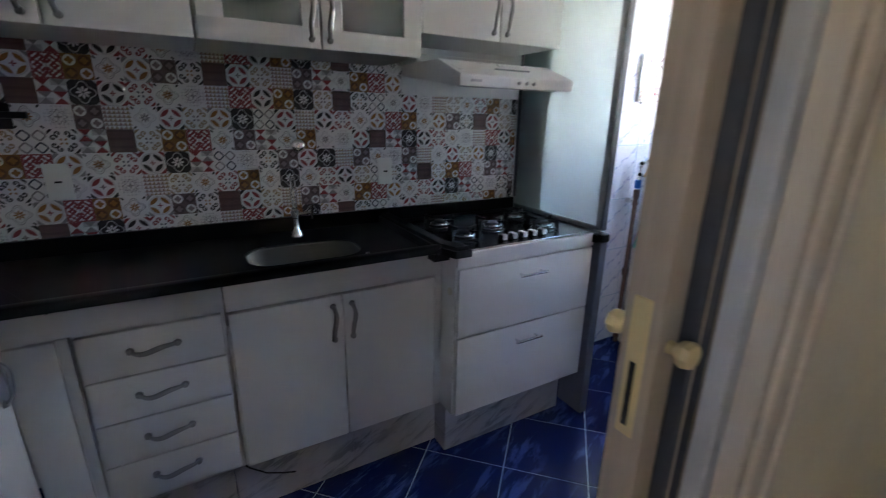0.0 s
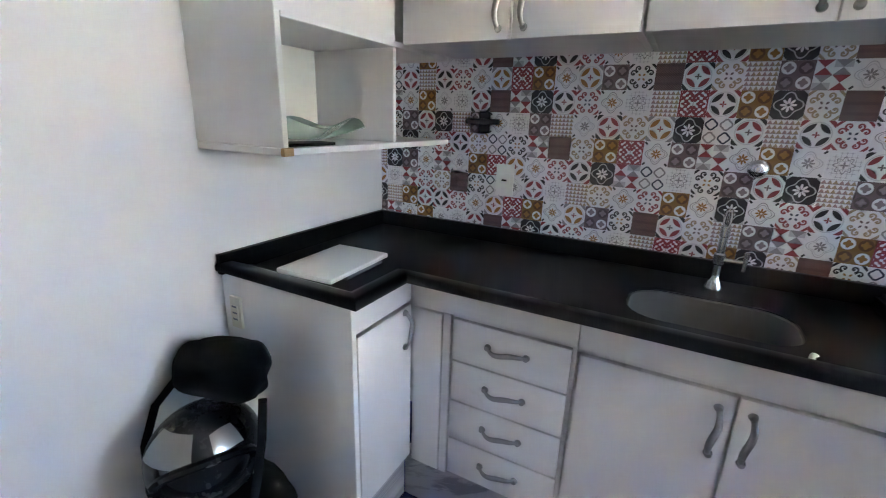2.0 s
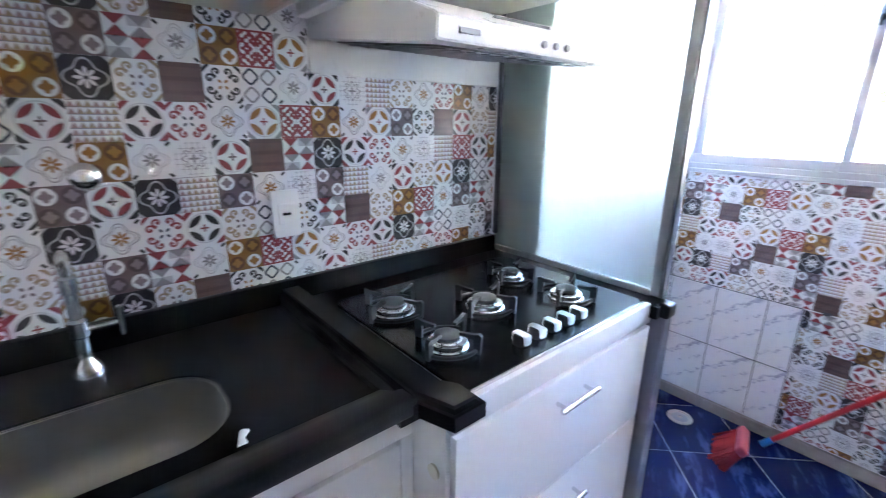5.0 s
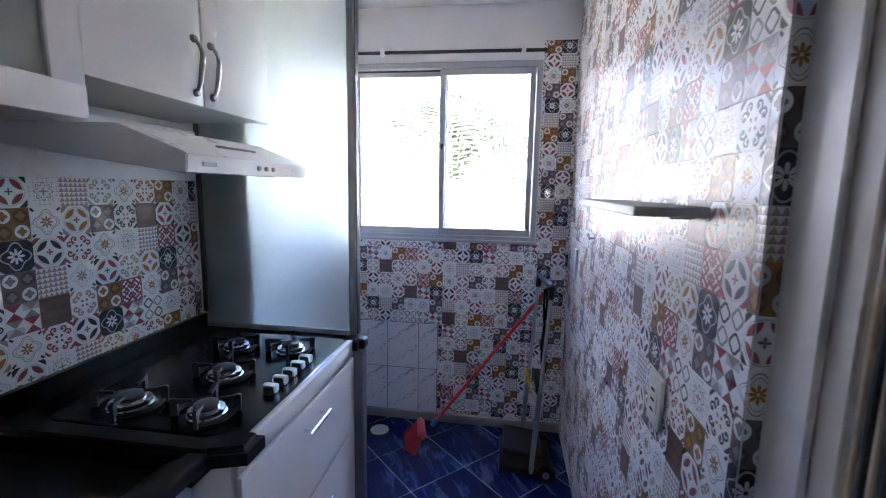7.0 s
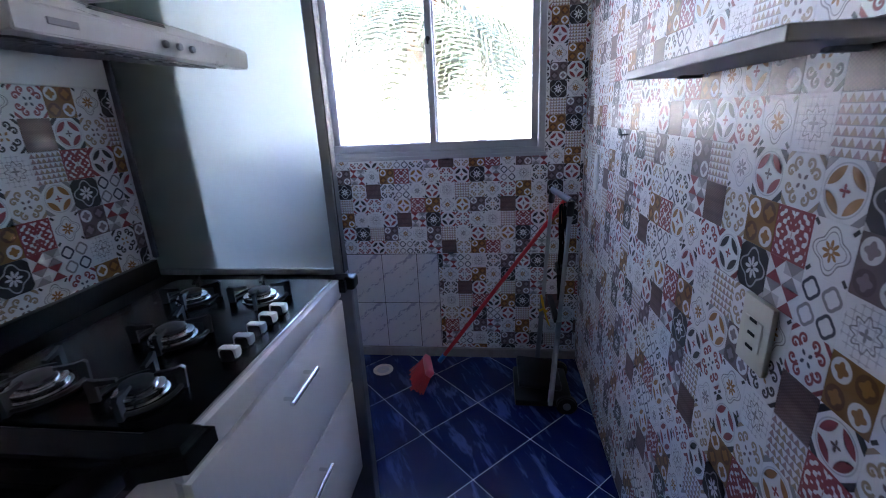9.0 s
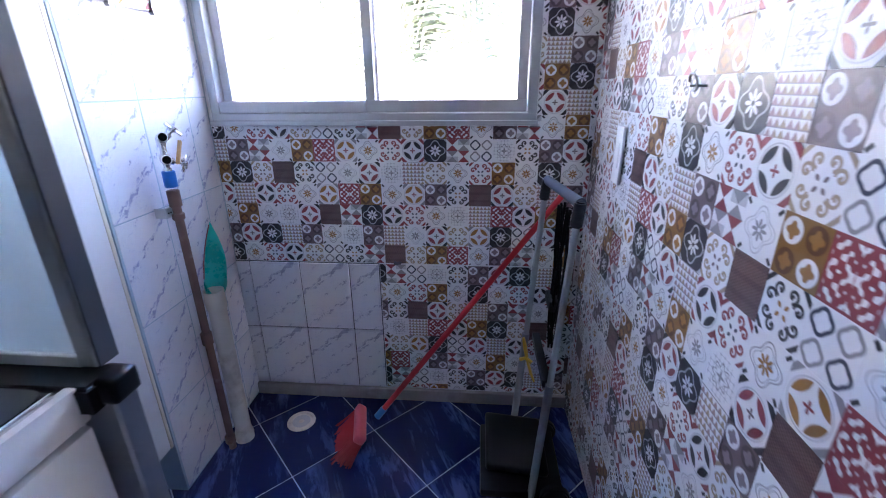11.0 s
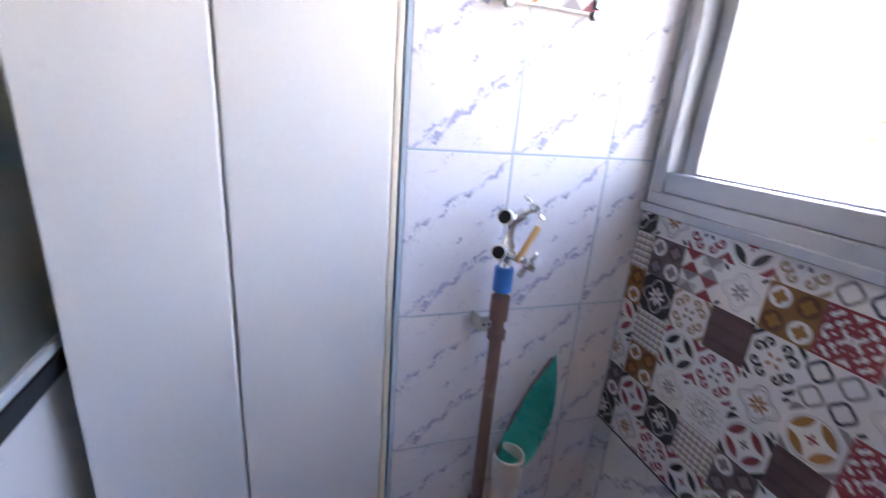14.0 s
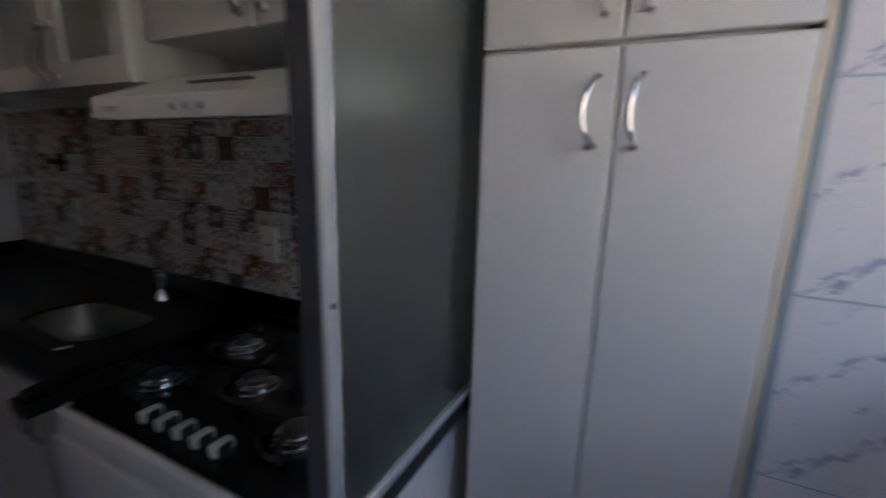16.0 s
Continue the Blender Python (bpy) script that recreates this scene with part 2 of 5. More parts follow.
MIRROR_BLACK = surface("hob_glass", (0.008, 0.008, 0.009), 0.22, vary=0.1, bumpy=0, spec=0.32)
# near-black laid on surfaces for the shade inside holes and openings
HOLE = surface("dark_hole", (0.01, 0.01, 0.01), 0.9)


def granite():
    m, nt, b = principled("black_granite", 0.3, spec=0.22)
    f = noise_of(nt, 420, 2, 0.7)
    c = mix(nt, noise_of(nt, 5, 4), (0.006, 0.006, 0.0065), (0.010, 0.010, 0.0105))
    c = mix(nt, f.above(0.66, 14.0) * 0.4, c, (0.05, 0.05, 0.054))
    nt.links.new(c, b.inputs["Base Color"])
    nt.links.new((noise_of(nt, 9, 5) * 0.10 + 0.28).s, b.inputs["Roughness"])
    return m


def marble(name, base, vein, rough, across, along, slant, amount, cloud, spread=True, cut=0.57, spec=0.4, blue=0.25, fine=42.0):
    """Glazed tile with slanting feathery veins; every tile has its own cut of the pattern. across, along: the tile's axes (0 x, 1 y, 2 z)."""
    m, nt, b = principled(name, rough, spec=spec)
    tc, oi, sep, com = (nt.nodes.new("ShaderNode" + k) for k in ("TexCoord", "ObjectInfo", "SeparateXYZ", "CombineXYZ"))
    nt.links.new(tc.outputs["Object"], sep.inputs[0])
    x, z = Ex(nt, sep.outputs[across]), Ex(nt, sep.outputs[along])
    rnd = Ex(nt, oi.outputs["Random"]) if spread else x * 0.0
    c, s = math.cos(slant), math.sin(slant)
    p, q = x * c + z * s, z * c - x * s
    for k, v in enumerate((p * 0.24 + rnd * 13.0, q, rnd * 31.0)):
        nt.links.new(v.s, com.inputs[k])
    n1 = noise_of(nt, fine, 6, 0.62, distort=0.5, vec=com.outputs[0])
    n2 = noise_of(nt, 8, 2, 0.5, vec=com.outputs[0])
    n3 = noise_of(nt, 90, 3, 0.6, vec=com.outputs[0])
    at = ((n1 * 0.75 + n2 * 0.25 + n3 * 0.12).above(cut + 0.06, 13.0)) * n2.above(0.47, 6.0)
    col = mix(nt, n2 * cloud, base, tuple(u * (1 - blue) + w * blue for u, w in zip(base, vein)))
    col = mix(nt, at * amount, col, vein)
    nt.links.new(col, b.inputs["Base Color"])
    nt.links.new((n3 * 0.08 + (rough - 0.04)).s, b.inputs["Roughness"])
    bump(nt, b, noise_of(nt, 7, 2), 0.04, 0.003)
    return m


def veined(name, base, vein, deep, across, slant, rough=0.3, spec=0.4):
    """Printed wall tile: the same slanting bands of broken strokes on every tile, with thin ragged threads between them."""
    m, nt, b = principled(name, rough, spec=spec)
    tc, sep, com = (nt.nodes.new("ShaderNode" + k) for k in ("TexCoord", "SeparateXYZ", "CombineXYZ"))
    nt.links.new(tc.outputs["Object"], sep.inputs[0])
    x, z = Ex(nt, sep.outputs[across]), Ex(nt, sep.outputs[2])
    c, s = math.cos(slant), math.sin(slant)
    p, q = x * c + z * s, z * c - x * s
    nt.links.new(p.s, com.inputs[0])
    nt.links.new(q.s, com.inputs[1])
    warp = noise_of(nt, 26, 4, 0.6, vec=com.outputs[0]) - 0.5
    q2 = q + warp * 0.036
    band = (q2 + 0.070).abs().below(0.016, 50.0)
    band = band.max((q2 - 0.054).abs().below(0.013, 50.0) * 0.95).max((q2 - 0.128).abs().below(0.008, 50.0) * 0.75).max((q2 + 0.008).abs().below(0.010, 50.0) * 0.62).max((q2 + 0.125).abs().below(0.008, 50.0) * 0.7)
    com2 = nt.nodes.new("ShaderNodeCombineXYZ")
    nt.links.new((p * 0.30).s, com2.inputs[0])
    nt.links.new(q2.s, com2.inputs[1])
    strokes = noise_of(nt, 95, 4, 0.65, distort=0.6, vec=com2.outputs[0])
    clump = noise_of(nt, 17, 2, 0.5, vec=com.outputs[0])
    ragged = noise_of(nt, 150, 3, 0.6, vec=com.outputs[0])
    ink = ((strokes * 0.80 + ragged * 0.20) + (clump - 0.5) * 0.22 + (band - 1.0) * 0.24).above(0.505, 11.0)
    thread = (strokes - 0.5).abs().below(0.010, 60.0) * clump.above(0.50, 8.0) * 0.35
    col = mix(nt, noise_of(nt, 9, 3, vec=com2.outputs[0]) * 0.30, base, tuple(u * 0.82 + w * 0.18 for u, w in zip(base, vein)))
    col = mix(nt, thread, col, vein)
    col = mix(nt, ink * 0.80, col, mix(nt, clump.above(0.52, 6.0), vein, deep))
    nt.links.new(col, b.inputs["Base Color"])
    nt.links.new((ragged * 0.08 + (rough - 0.04)).s, b.inputs["Roughness"])
    bump(nt, b, noise_of(nt, 7, 2), 0.04, 0.003)
    return m


GRANITE = granite()
WALL_TILE = veined("white_veined_tile", (0.76, 0.755, 0.79), (0.36, 0.38, 0.58), (0.17, 0.19, 0.36), 0, radians(37), 0.4, 0.25)
WALL_TILE_SIDE = veined("white_veined_tile_end", (0.74, 0.735, 0.76), (0.40, 0.41, 0.52), (0.24, 0.25, 0.34), 1, radians(143), 0.38, 0.3)
FLOOR_TILE = marble("blue_veined_tile", (0.0037, 0.0075, 0.062), (0.10, 0.155, 0.42), 0.16, 0, 1, radians(25), 0.55, 0.5, cut=0.56, blue=0.3, fine=20.0)
PLINTH_MARBLE = marble("pale_marble_plinth", (0.58, 0.57, 0.58), (0.22, 0.22, 0.25), 0.35, 0, 2, radians(24), 0.75, 0.6, cut=0.54, spread=False, fine=24.0)


def glass(name, col, rough, ior=1.45, through_share=1.0):
    m, nt, b = principled(name, rough)
    b.inputs["Base Color"].default_value = (*col, 1)
    b.inputs["Transmission Weight"].default_value, b.inputs["IOR"].default_value = through_share, ior
    if rough > 0.1:
        nt.links.new((noise_of(nt, 3, 3) * 0.12 + (rough - 0.06)).s, b.inputs["Roughness"])
    return m


PANE = glass("window_glass", (0.97, 0.98, 0.98), 0.0)
FROSTED = glass("frosted_glass", (0.70, 0.79, 0.765), 0.42)
CABINET_GLASS = glass("satin_cabinet_glass", (0.60, 0.66, 0.61), 0.35, 1.45, 0.6)
CLEAR = glass("clear_plastic", (0.92, 0.93, 0.93), 0.1)
BOWL_GLASS = glass("green_glass", (0.76, 0.93, 0.87), 0.15, 1.45, 0.6)


# ---- printed vinyl: one material for each drawn square ----
WHITE, INK, RED, OCHRE = (0.77, 0.765, 0.775), (0.022, 0.019, 0.026), (0.27, 0.045, 0.055), (0.33, 0.155, 0.035)
GREY, MAUVE, PALE = (0.27, 0.255, 0.27), (0.15, 0.105, 0.115), (0.50, 0.49, 0.51)
DARKBROWN, NAVY, TAN = (0.13, 0.052, 0.016), (0.035, 0.04, 0.075), (0.36, 0.27, 0.18)


def vinyl(name, draw):
    m, nt, b = principled("vinyl_" + name, 0.4, spec=0.36)
    tc = nt.nodes.new("ShaderNodeTexCoord")
    sep = nt.nodes.new("ShaderNodeSeparateXYZ")
    nt.links.new(tc.outputs["UV"], sep.inputs[0])
    u, v = Ex(nt, sep.outputs[0]) * 2.0 - 1.0, Ex(nt, sep.outputs[1]) * 2.0 - 1.0
    c = draw(nt, u, v)
    worn = noise_of(nt, 14, 4)
    c = mix(nt, worn.above(0.56, 5.0) * 0.05, c, (0.60, 0.58, 0.56))
    nt.links.new(c, b.inputs["Base Color"])
    nt.links.new((worn * 0.14 + 0.32).s, b.inputs["Roughness"])
    bump(nt, b, noise_of(nt, 22, 3), 0.08, 0.002)
    return m


def polar(u, v):
    return (u * u + v * v).sqrt(), v.op("ARCTAN2", u)


def petals(ink, corner):
    def draw(nt, u, v):
        a, b = u.abs(), v.abs()
        r, th = polar(u, v)
        lens = r.below(0.80) * polar(a - 0.84, b - 0.84)[0].below(0.74)
        c = mix(nt, (r - 0.88).abs().below(0.025), WHITE, PALE)
        c = mix(nt, lens, c, ink)
        c = mix(nt, (a + b).above(1.50) * (a + b).below(1.86), c, corner)
        return mix(nt, r.below((th * 4.0).cos() * 0.09 + 0.14), c, RED if ink != RED else MAUVE)
    return draw


def star(bg, outline, heart, leaf):
    def draw(nt, u, v):
        r, th = polar(u, v)
        c4 = (th * 4.0).cos()
        c = mix(nt, (r - (c4 * 0.13 + 0.70)).abs().below(0.028), bg, outline)
        c = mix(nt, (r - (c4 * 0.10 + 0.56)).abs().below(0.018), c, outline)
        c = mix(nt, r.below(c4.abs() * 0.30 + 0.10) * r.above(0.07), c, heart)
        d = (u.abs() - v.abs()).abs()
        return mix(nt, d.below(0.10) * r.above(1.05) * r.below(1.32), c, leaf)
    return draw


def dots(bg, dark, heart):
    def draw(nt, u, v):
        r, th = polar(u.abs() - 0.5, v.abs() - 0.5)
        cross = (u * v).above(0.0, 60.0)
        c = mix(nt, r.below(0.43), bg, mix(nt, cross, WHITE, dark))
        return mix(nt, r.below((th * 4.0).cos() * 0.05 + 0.25), c, heart)
    return draw


def four_rings(dark, light):
    def draw(nt, u, v):
        r, th = polar(u.abs() - 0.5, v.abs() - 0.5)
        c = mix(nt, r.below(0.44), WHITE, mix(nt, (u * v).above(0.0, 60.0), dark, light))
        return mix(nt, r.below((th * 4.0).cos() * 0.06 + 0.25), c, WHITE)
    return draw


def rings(nt, u, v):
    r, th = polar(u.abs() - 0.5, v.abs() - 0.5)
    line = (r - ((th * 4.0).cos() * 0.035 + 0.36)).abs().below(0.065)
    return mix(nt, line, WHITE, mix(nt, (u * v).above(0.0, 60.0), NAVY, GREY))


def scrolls(ink, heart):
    """Eight curls round the edge, each winding into a dot, with a small quartered heart."""
    def draw(nt, u, v):
        a, b = u.abs(), v.abs()
        big, small = a.max(b), a.min(b)
        d, ph = polar(big - 0.65, small - 0.30)
        wind = (d - ((ph + 3.1416) * 0.026 + 0.075)).abs().below(0.056)
        c = mix(nt, wind * d.below(0.29), WHITE, ink)
        c = mix(nt, d.below(0.06), c, ink)
        c = mix(nt, (a + b).above(1.58) * (a + b).below(1.82), c, ink)
        return mix(nt, (a - 0.17).abs().max((b - 0.17).abs()).below(0.09) * (a - b).abs().below(0.10, 12.0), c, heart)
    return draw


def flower(nt, u, v):
    r, th = polar(u, v)
    c4 = (th * 4.0).cos()
    c = mix(nt, (r - (c4 * 0.13 + 0.74)).abs().below(0.045), INK, PALE)
    c = mix(nt, r.below(c4.abs() * 0.36 + 0.14) * (c4.abs().above(0.25, 6.0)), c, WHITE)
    c = mix(nt, r.below(0.09), c, INK)
    return mix(nt, (u.abs() + v.abs()).above(1.72), c, PALE)


def weave(nt, u, v):
    x, y = (u * 34.0).sin(), (v * 46.0).sin()
    c = mix(nt, (x * y) * 0.5 + 0.5, (0.085, 0.045, 0.042), (0.20, 0.125, 0.115))
    return mix(nt, (v * 9.0).sin().above(0.55, 4.0) * 0.4, c, (0.075, 0.04, 0.04))


def pinwheel(nt, u, v):
    p, q = u.abs() - 0.5, v.abs() - 0.5
    tri = q.abs() - p.abs()
    same = (u * v).above(0.0, 60.0)
    up = tri.above(0.0, 40.0)
    c = mix(nt, up, WHITE, mix(nt, same, RED, GREY))
    return mix(nt, up.inv() * same * q.above(0.0, 40.0), c, PALE)


def textile(nt, u, v):
    a, b = u.abs(), v.abs()
    f = (a * 15.0).sin() * (b * 15.0).cos() + (a * 9.0 + b * 3.0).sin() * (b * 11.0).sin() * 0.8
    c = mix(nt, f.above(0.30, 5.0), RED, WHITE)
    return mix(nt, a.max(b).above(0.90), c, RED)


def trellis(nt, u, v):
    wave = (u * 3.0).op("PINGPONG", 0.5) * 2.0
    row = (v * 3.0 + 9.0).op("FRACT")
    tri = row.below(wave * 0.85, 9.0)
    c = mix(nt, tri, WHITE, mix(nt, (u * 6.0).sin().above(0.0, 6.0), TAN, (0.36, 0.24, 0.24)))
    return mix(nt, row.above(0.9, 12.0), c, GREY)


def lace(nt, u, v):
    a, b = u.abs(), v.abs()
    r, th = polar(u, v)
    f = ((a * 11.0).sin() * (b * 11.0).sin()).abs()
    c = mix(nt, f.below(0.13, 8.0) * r.below(0.95), WHITE, PALE)
    c = mix(nt, (r - ((th * 8.0).cos() * 0.1 + 0.5)).abs().below(0.04), c, GREY)
    return mix(nt, r.below((th * 4.0).cos() * 0.08 + 0.16), c, GREY)


DESIGNS = {
    "R": vinyl("red_petals", petals(RED, INK)), "E": vinyl("black_petals", petals(INK, RED)), "O": vinyl("ochre_petals", petals(OCHRE, GREY)),
    "B": vinyl("dark_flower", flower), "C": vinyl("brown_weave", weave), "F": vinyl("ochre_dots", dots((0.24, 0.12, 0.03), DARKBROWN, OCHRE)),
    "G": vinyl("mauve_dots", dots(MAUVE, (0.085, 0.058, 0.062), (0.25, 0.20, 0.215))), "T": vinyl("pinwheel", pinwheel), "K": vinyl("red_textile", textile),
    "S": vinyl("ochre_star", star(WHITE, GREY, OCHRE, INK)), "L": vinyl("grey_star", star(WHITE, PALE, GREY, INK)), "Q": vinyl("rings", rings),
    "V": vinyl("black_scrolls", scrolls(INK, OCHRE)), "D": vinyl("tan_scrolls", scrolls(TAN, MAUVE)), "P": vinyl("red_scrolls", scrolls(RED, NAVY)),
    "W": vinyl("trellis", trellis), "X": vinyl("lace", lace)}
# the printed sheet repeats after 6 rows, and 15 columns along it starts again 2 rows lower
SHEET = ("EPSOKFSOGVCRDWG", "LXRCTBEPSXWKEFB", "BWGSXGWLRDOBQRW", "PEDQVTCDFKSGTSF", "TLFKOSPEBTQXVGR", "DCVQLRXWDSPFSBS")


KEY_PRINTS = {"rings": vinyl("mauve_rings", four_rings((0.34, 0.27, 0.29), (0.10, 0.055, 0.065))), "petals": vinyl("brown_petals", petals((0.11, 0.055, 0.05), (0.50, 0.09, 0.05))),
              "dark": vinyl("mauve_scrolls", scrolls((0.11, 0.06, 0.085), OCHRE)), "gold": vinyl("ochre_scrolls", scrolls((0.42, 0.20, 0.05), OCHRE)), "wheel": DESIGNS["T"]}


def design(c, r):
    k = (c + 10) // 15
    return SHEET[(r - 2 * k - 1) % 6][(c + 10) % 15]

# ---- the place: kitchen along x, back wall at y = 0; utility end at x = 3.5; hall behind the doorway ----
XW, YR, YL, TOP = 3.538, -1.52, -0.19, 2.46      # window wall, right wall, pipe wall, ceiling
CT = 0.90                                        # worktop


def wall(name, bm, material, label):
    return solid(name, bm, material, label, "wall", "structure", smooth=False)


wall("wall_back", box(-0.12, 0.004, 0, 2.53, 0.13, TOP, 0), WALL_WHITE, "white painted kitchen wall behind the printed vinyl")
# unseen opening near y -2.4 is added to light the hall
wall("wall_left", add(box(-0.12, -2.22, 0, 0, 0.004, TOP, 0), box(-0.12, -3.62, 0, 0, -2.50, TOP, 0), box(-0.12, -2.4995, 0, 0, -2.2205, 1.45, 0), box(-0.12, -2.4995, 1.82, 0, -2.2205, TOP, 0)), WALL_WHITE, "plain white painted wall beside the worktop, with an unseen light opening added")
wall("wall_alcove", box(2.53, 0.13, 0, 3.02, 0.20, TOP, 0), WALL_WHITE, "plain wall behind the tall cupboard")
wall("wall_pipes", box(3.022, YL + 0.0012, 0, XW + 0.004, 0.13, TOP, 0), GROUT, "wall with pale blue grout behind the veined tiles")
wall("wall_right", add(box(1.662, -1.64, 0, XW + 0.004, YR - 0.003, TOP, 0), box(1.58, -1.64, 0, 1.6615, -1.5555, TOP, 0)), SHEET_WHITE, "utility wall covered with printed vinyl")
wall("wall_right_of_stove", box(0, -1.64, 0, 0.62, YR - 0.003, TOP, 0), WALL_WHITE, "plain white wall beside the doorway")
wall("wall_lintel", box(0.62, -1.64, 2.12, 1.5795, YR - 0.003, TOP, 0), WALL_WHITE, "white wall above the doorway")
wall("wall_hall_face", box(1.60, -1.665, 0, 2.6, -1.642, TOP, 0), WALL_CREAM, "cream textured hall wall beside the doorway")
wall("wall_hall_side", box(2.48, -3.5, 0, 2.6, -1.667, TOP, 0), WALL_CREAM, "plain cream hall wall")
wall("wall_hall_end", box(0.002, -3.62, 0, 2.6, -3.5, TOP, 0), WALL_CREAM, "plain cream wall at the end of the hall")
# window wall with its opening
WY0, WY1, WZ0, WZ1 = -1.326, -0.207, 1.152, 2.158
wins = box(XW + 0.004, -1.64, 0, XW + 0.11, 0.13, WZ0, 0)
add(wins, box(XW + 0.004, -1.64, WZ1, XW + 0.11, 0.13, TOP, 0), box(XW + 0.004, -1.64, WZ0 + 0.001, XW + 0.11, WY0, WZ1 - 0.001, 0),
    box(XW + 0.004, WY1, WZ0 + 0.001, XW + 0.11, 0.13, WZ1 - 0.001, 0))
wall("wall_window", wins, WALL_WHITE, "white outer wall with the window opening")
solid("ceiling", add(box(-0.12, -1.64, TOP, XW + 0.16, 0.2, TOP + 0.1, 0), box(-0.12, -3.62, TOP, 2.6, -1.6405, TOP + 0.1, 0)), CEILING, "plain white ceiling", "ceiling", "structure", False)
FLOOR = solid("floor", add(box(-0.12, -1.64, -0.12, XW + 0.16, 0.2, -0.0014, 0), box(-0.12, -3.62, -0.12, 2.6, -1.6405, -0.0014, 0)), DARK_GROUT, "floor bed with pale blue joints", "floor", "structure", False)
# unseen floor, its beige chosen to bounce warm light out of the hall
solid("floor_hall", box(0.001, -3.499, -0.0014, 2.479, -1.601, 0.0, 0), surface("beige_hall_floor", (0.50, 0.46, 0.40), 0.45, vary=0.10, scale=3, grain=40), "unseen plain beige hall floor, added to warm the bounced light", "floor", "structure", False)
solid("ground", box(-300, -300, -6.2, 300, 300, -6.0, 0), surface("dry_ground", (0.30, 0.27, 0.20), 0.9, vary=0.3, scale=0.3, grain=4),
               "dry ground outside, a storey below", "ground", "structure", False)


# ---- window ----
def window():
    w = tagged(new("window_1"), "two-pane sliding window in a grey aluminium frame", "window", kind="structure")
    w.matrix_basis = Matrix.Translation((XW, (WY0 + WY1) / 2, WZ0))
    x0, x1 = XW - 0.012, XW + 0.09
    fr = box(x0, WY0, WZ0, x1, WY1, WZ0 + 0.030, 0.003)
    add(fr, box(x0, WY0, WZ1 - 0.035, x1, WY1, WZ1, 0.003), box(x0 + 0.001, WY0, WZ0, x1, WY0 + 0.032, WZ1, 0.003), box(x0 + 0.001, WY1 - 0.032, WZ0, x1, WY1, WZ1, 0.003),
        box(x0 - 0.012, WY0 - 0.005, WZ0 - 0.012, x0 + 0.02, WY1 + 0.004, WZ0 + 0.006, 0.002))
    part("window_frame", fr, ALU_GREY, w)
    ym = (WY0 + WY1) / 2 - 0.01
    for k, (a, b, dx) in enumerate(((ym - 0.022, WY1 - 0.033, 0.036), (WY0 + 0.033, ym + 0.022, 0.008))):
        sx0, sx1 = x0 + dx, x0 + dx + 0.024
        z0, z1 = WZ0 + 0.031, WZ1 - 0.036
        sash = box(sx0, a, z0, sx1, b, z0 + 0.040, 0.002)
        add(sash, box(sx0, a, z1 - 0.035, sx1, b, z1, 0.002), box(sx0 + 0.001, a + 0.001, z0 + 0.001, sx1 - 0.001, a + 0.034, z1 - 0.001, 0.002), box(sx0 + 0.001, b - 0.034, z0 + 0.001, sx1 - 0.001, b - 0.001, z1 - 0.001, 0.002))
        sash_ob = part("sash", sash, ALU_GREY, w)
        pane = part("pane", box(sx0 + 0.010, a + 0.02, z0 + 0.02, sx0 + 0.014, b - 0.02, z1 - 0.02, 0), PANE, sash_ob, "clear window pane", False)
        pane.matrix_parent_inverse = Matrix()
        pane.visible_shadow = False
    latch = lathe([(0.010, 0), (0.011, 0.008), (0.006, 0.012)], Matrix.Translation((x0 + 0.006, ym + 0.006, 1.70)) @ Euler((0, radians(-90), 0)).to_matrix().to_4x4(), 12)
    add(latch, box(x0 - 0.010, ym + 0.002, 1.675, x0 + 0.002, ym + 0.012, 1.712, 0.002))
    part("latch", latch, BLACK_PLASTIC, w, "small black latch")
    part("track_cover", box(x0 + 0.002, ym + 0.023, WZ0 + 0.0305, x0 + 0.033, WY1 - 0.033, WZ0 + 0.068, 0.002), ALU_GREY, w)
    for nm, b in (("seal", box(x0 + 0.030, WY0 + 0.033, WZ1 - 0.045, x0 + 0.034, WY1 - 0.033, WZ1 - 0.036, 0)),):
        part(nm, b, DARK_ALU, w)


window()
rail = thing("curtain_rod", (3.488, -0.8, 2.19), "dark metal curtain rod on two white brackets above the window", "curtain rod")
part("pole", rod((3.488, -0.20, 2.203), (3.488, -1.34, 2.197), 0.009, bevel=0.002), DARK_ALU, rail)
for y in (-0.433, -1.216):
    br = box(3.480, y - 0.014, 2.205, XW + 0.003, y + 0.014, 2.225, 0.003)
    add(br, rod((3.488, y - 0.012, 2.20), (3.488, y + 0.012, 2.20), 0.017, n=16, bevel=0.003))
    part("bracket", br, WHITE_PLASTIC, rail, "small white bracket")
solid("ledge", box(XW - 0.022, YR, -0.004, XW - 0.001, YL - 0.001, 0.052, 0.005, 2), SKIRT, "stained pale ledge along the foot of the window wall", "ledge", "structure")


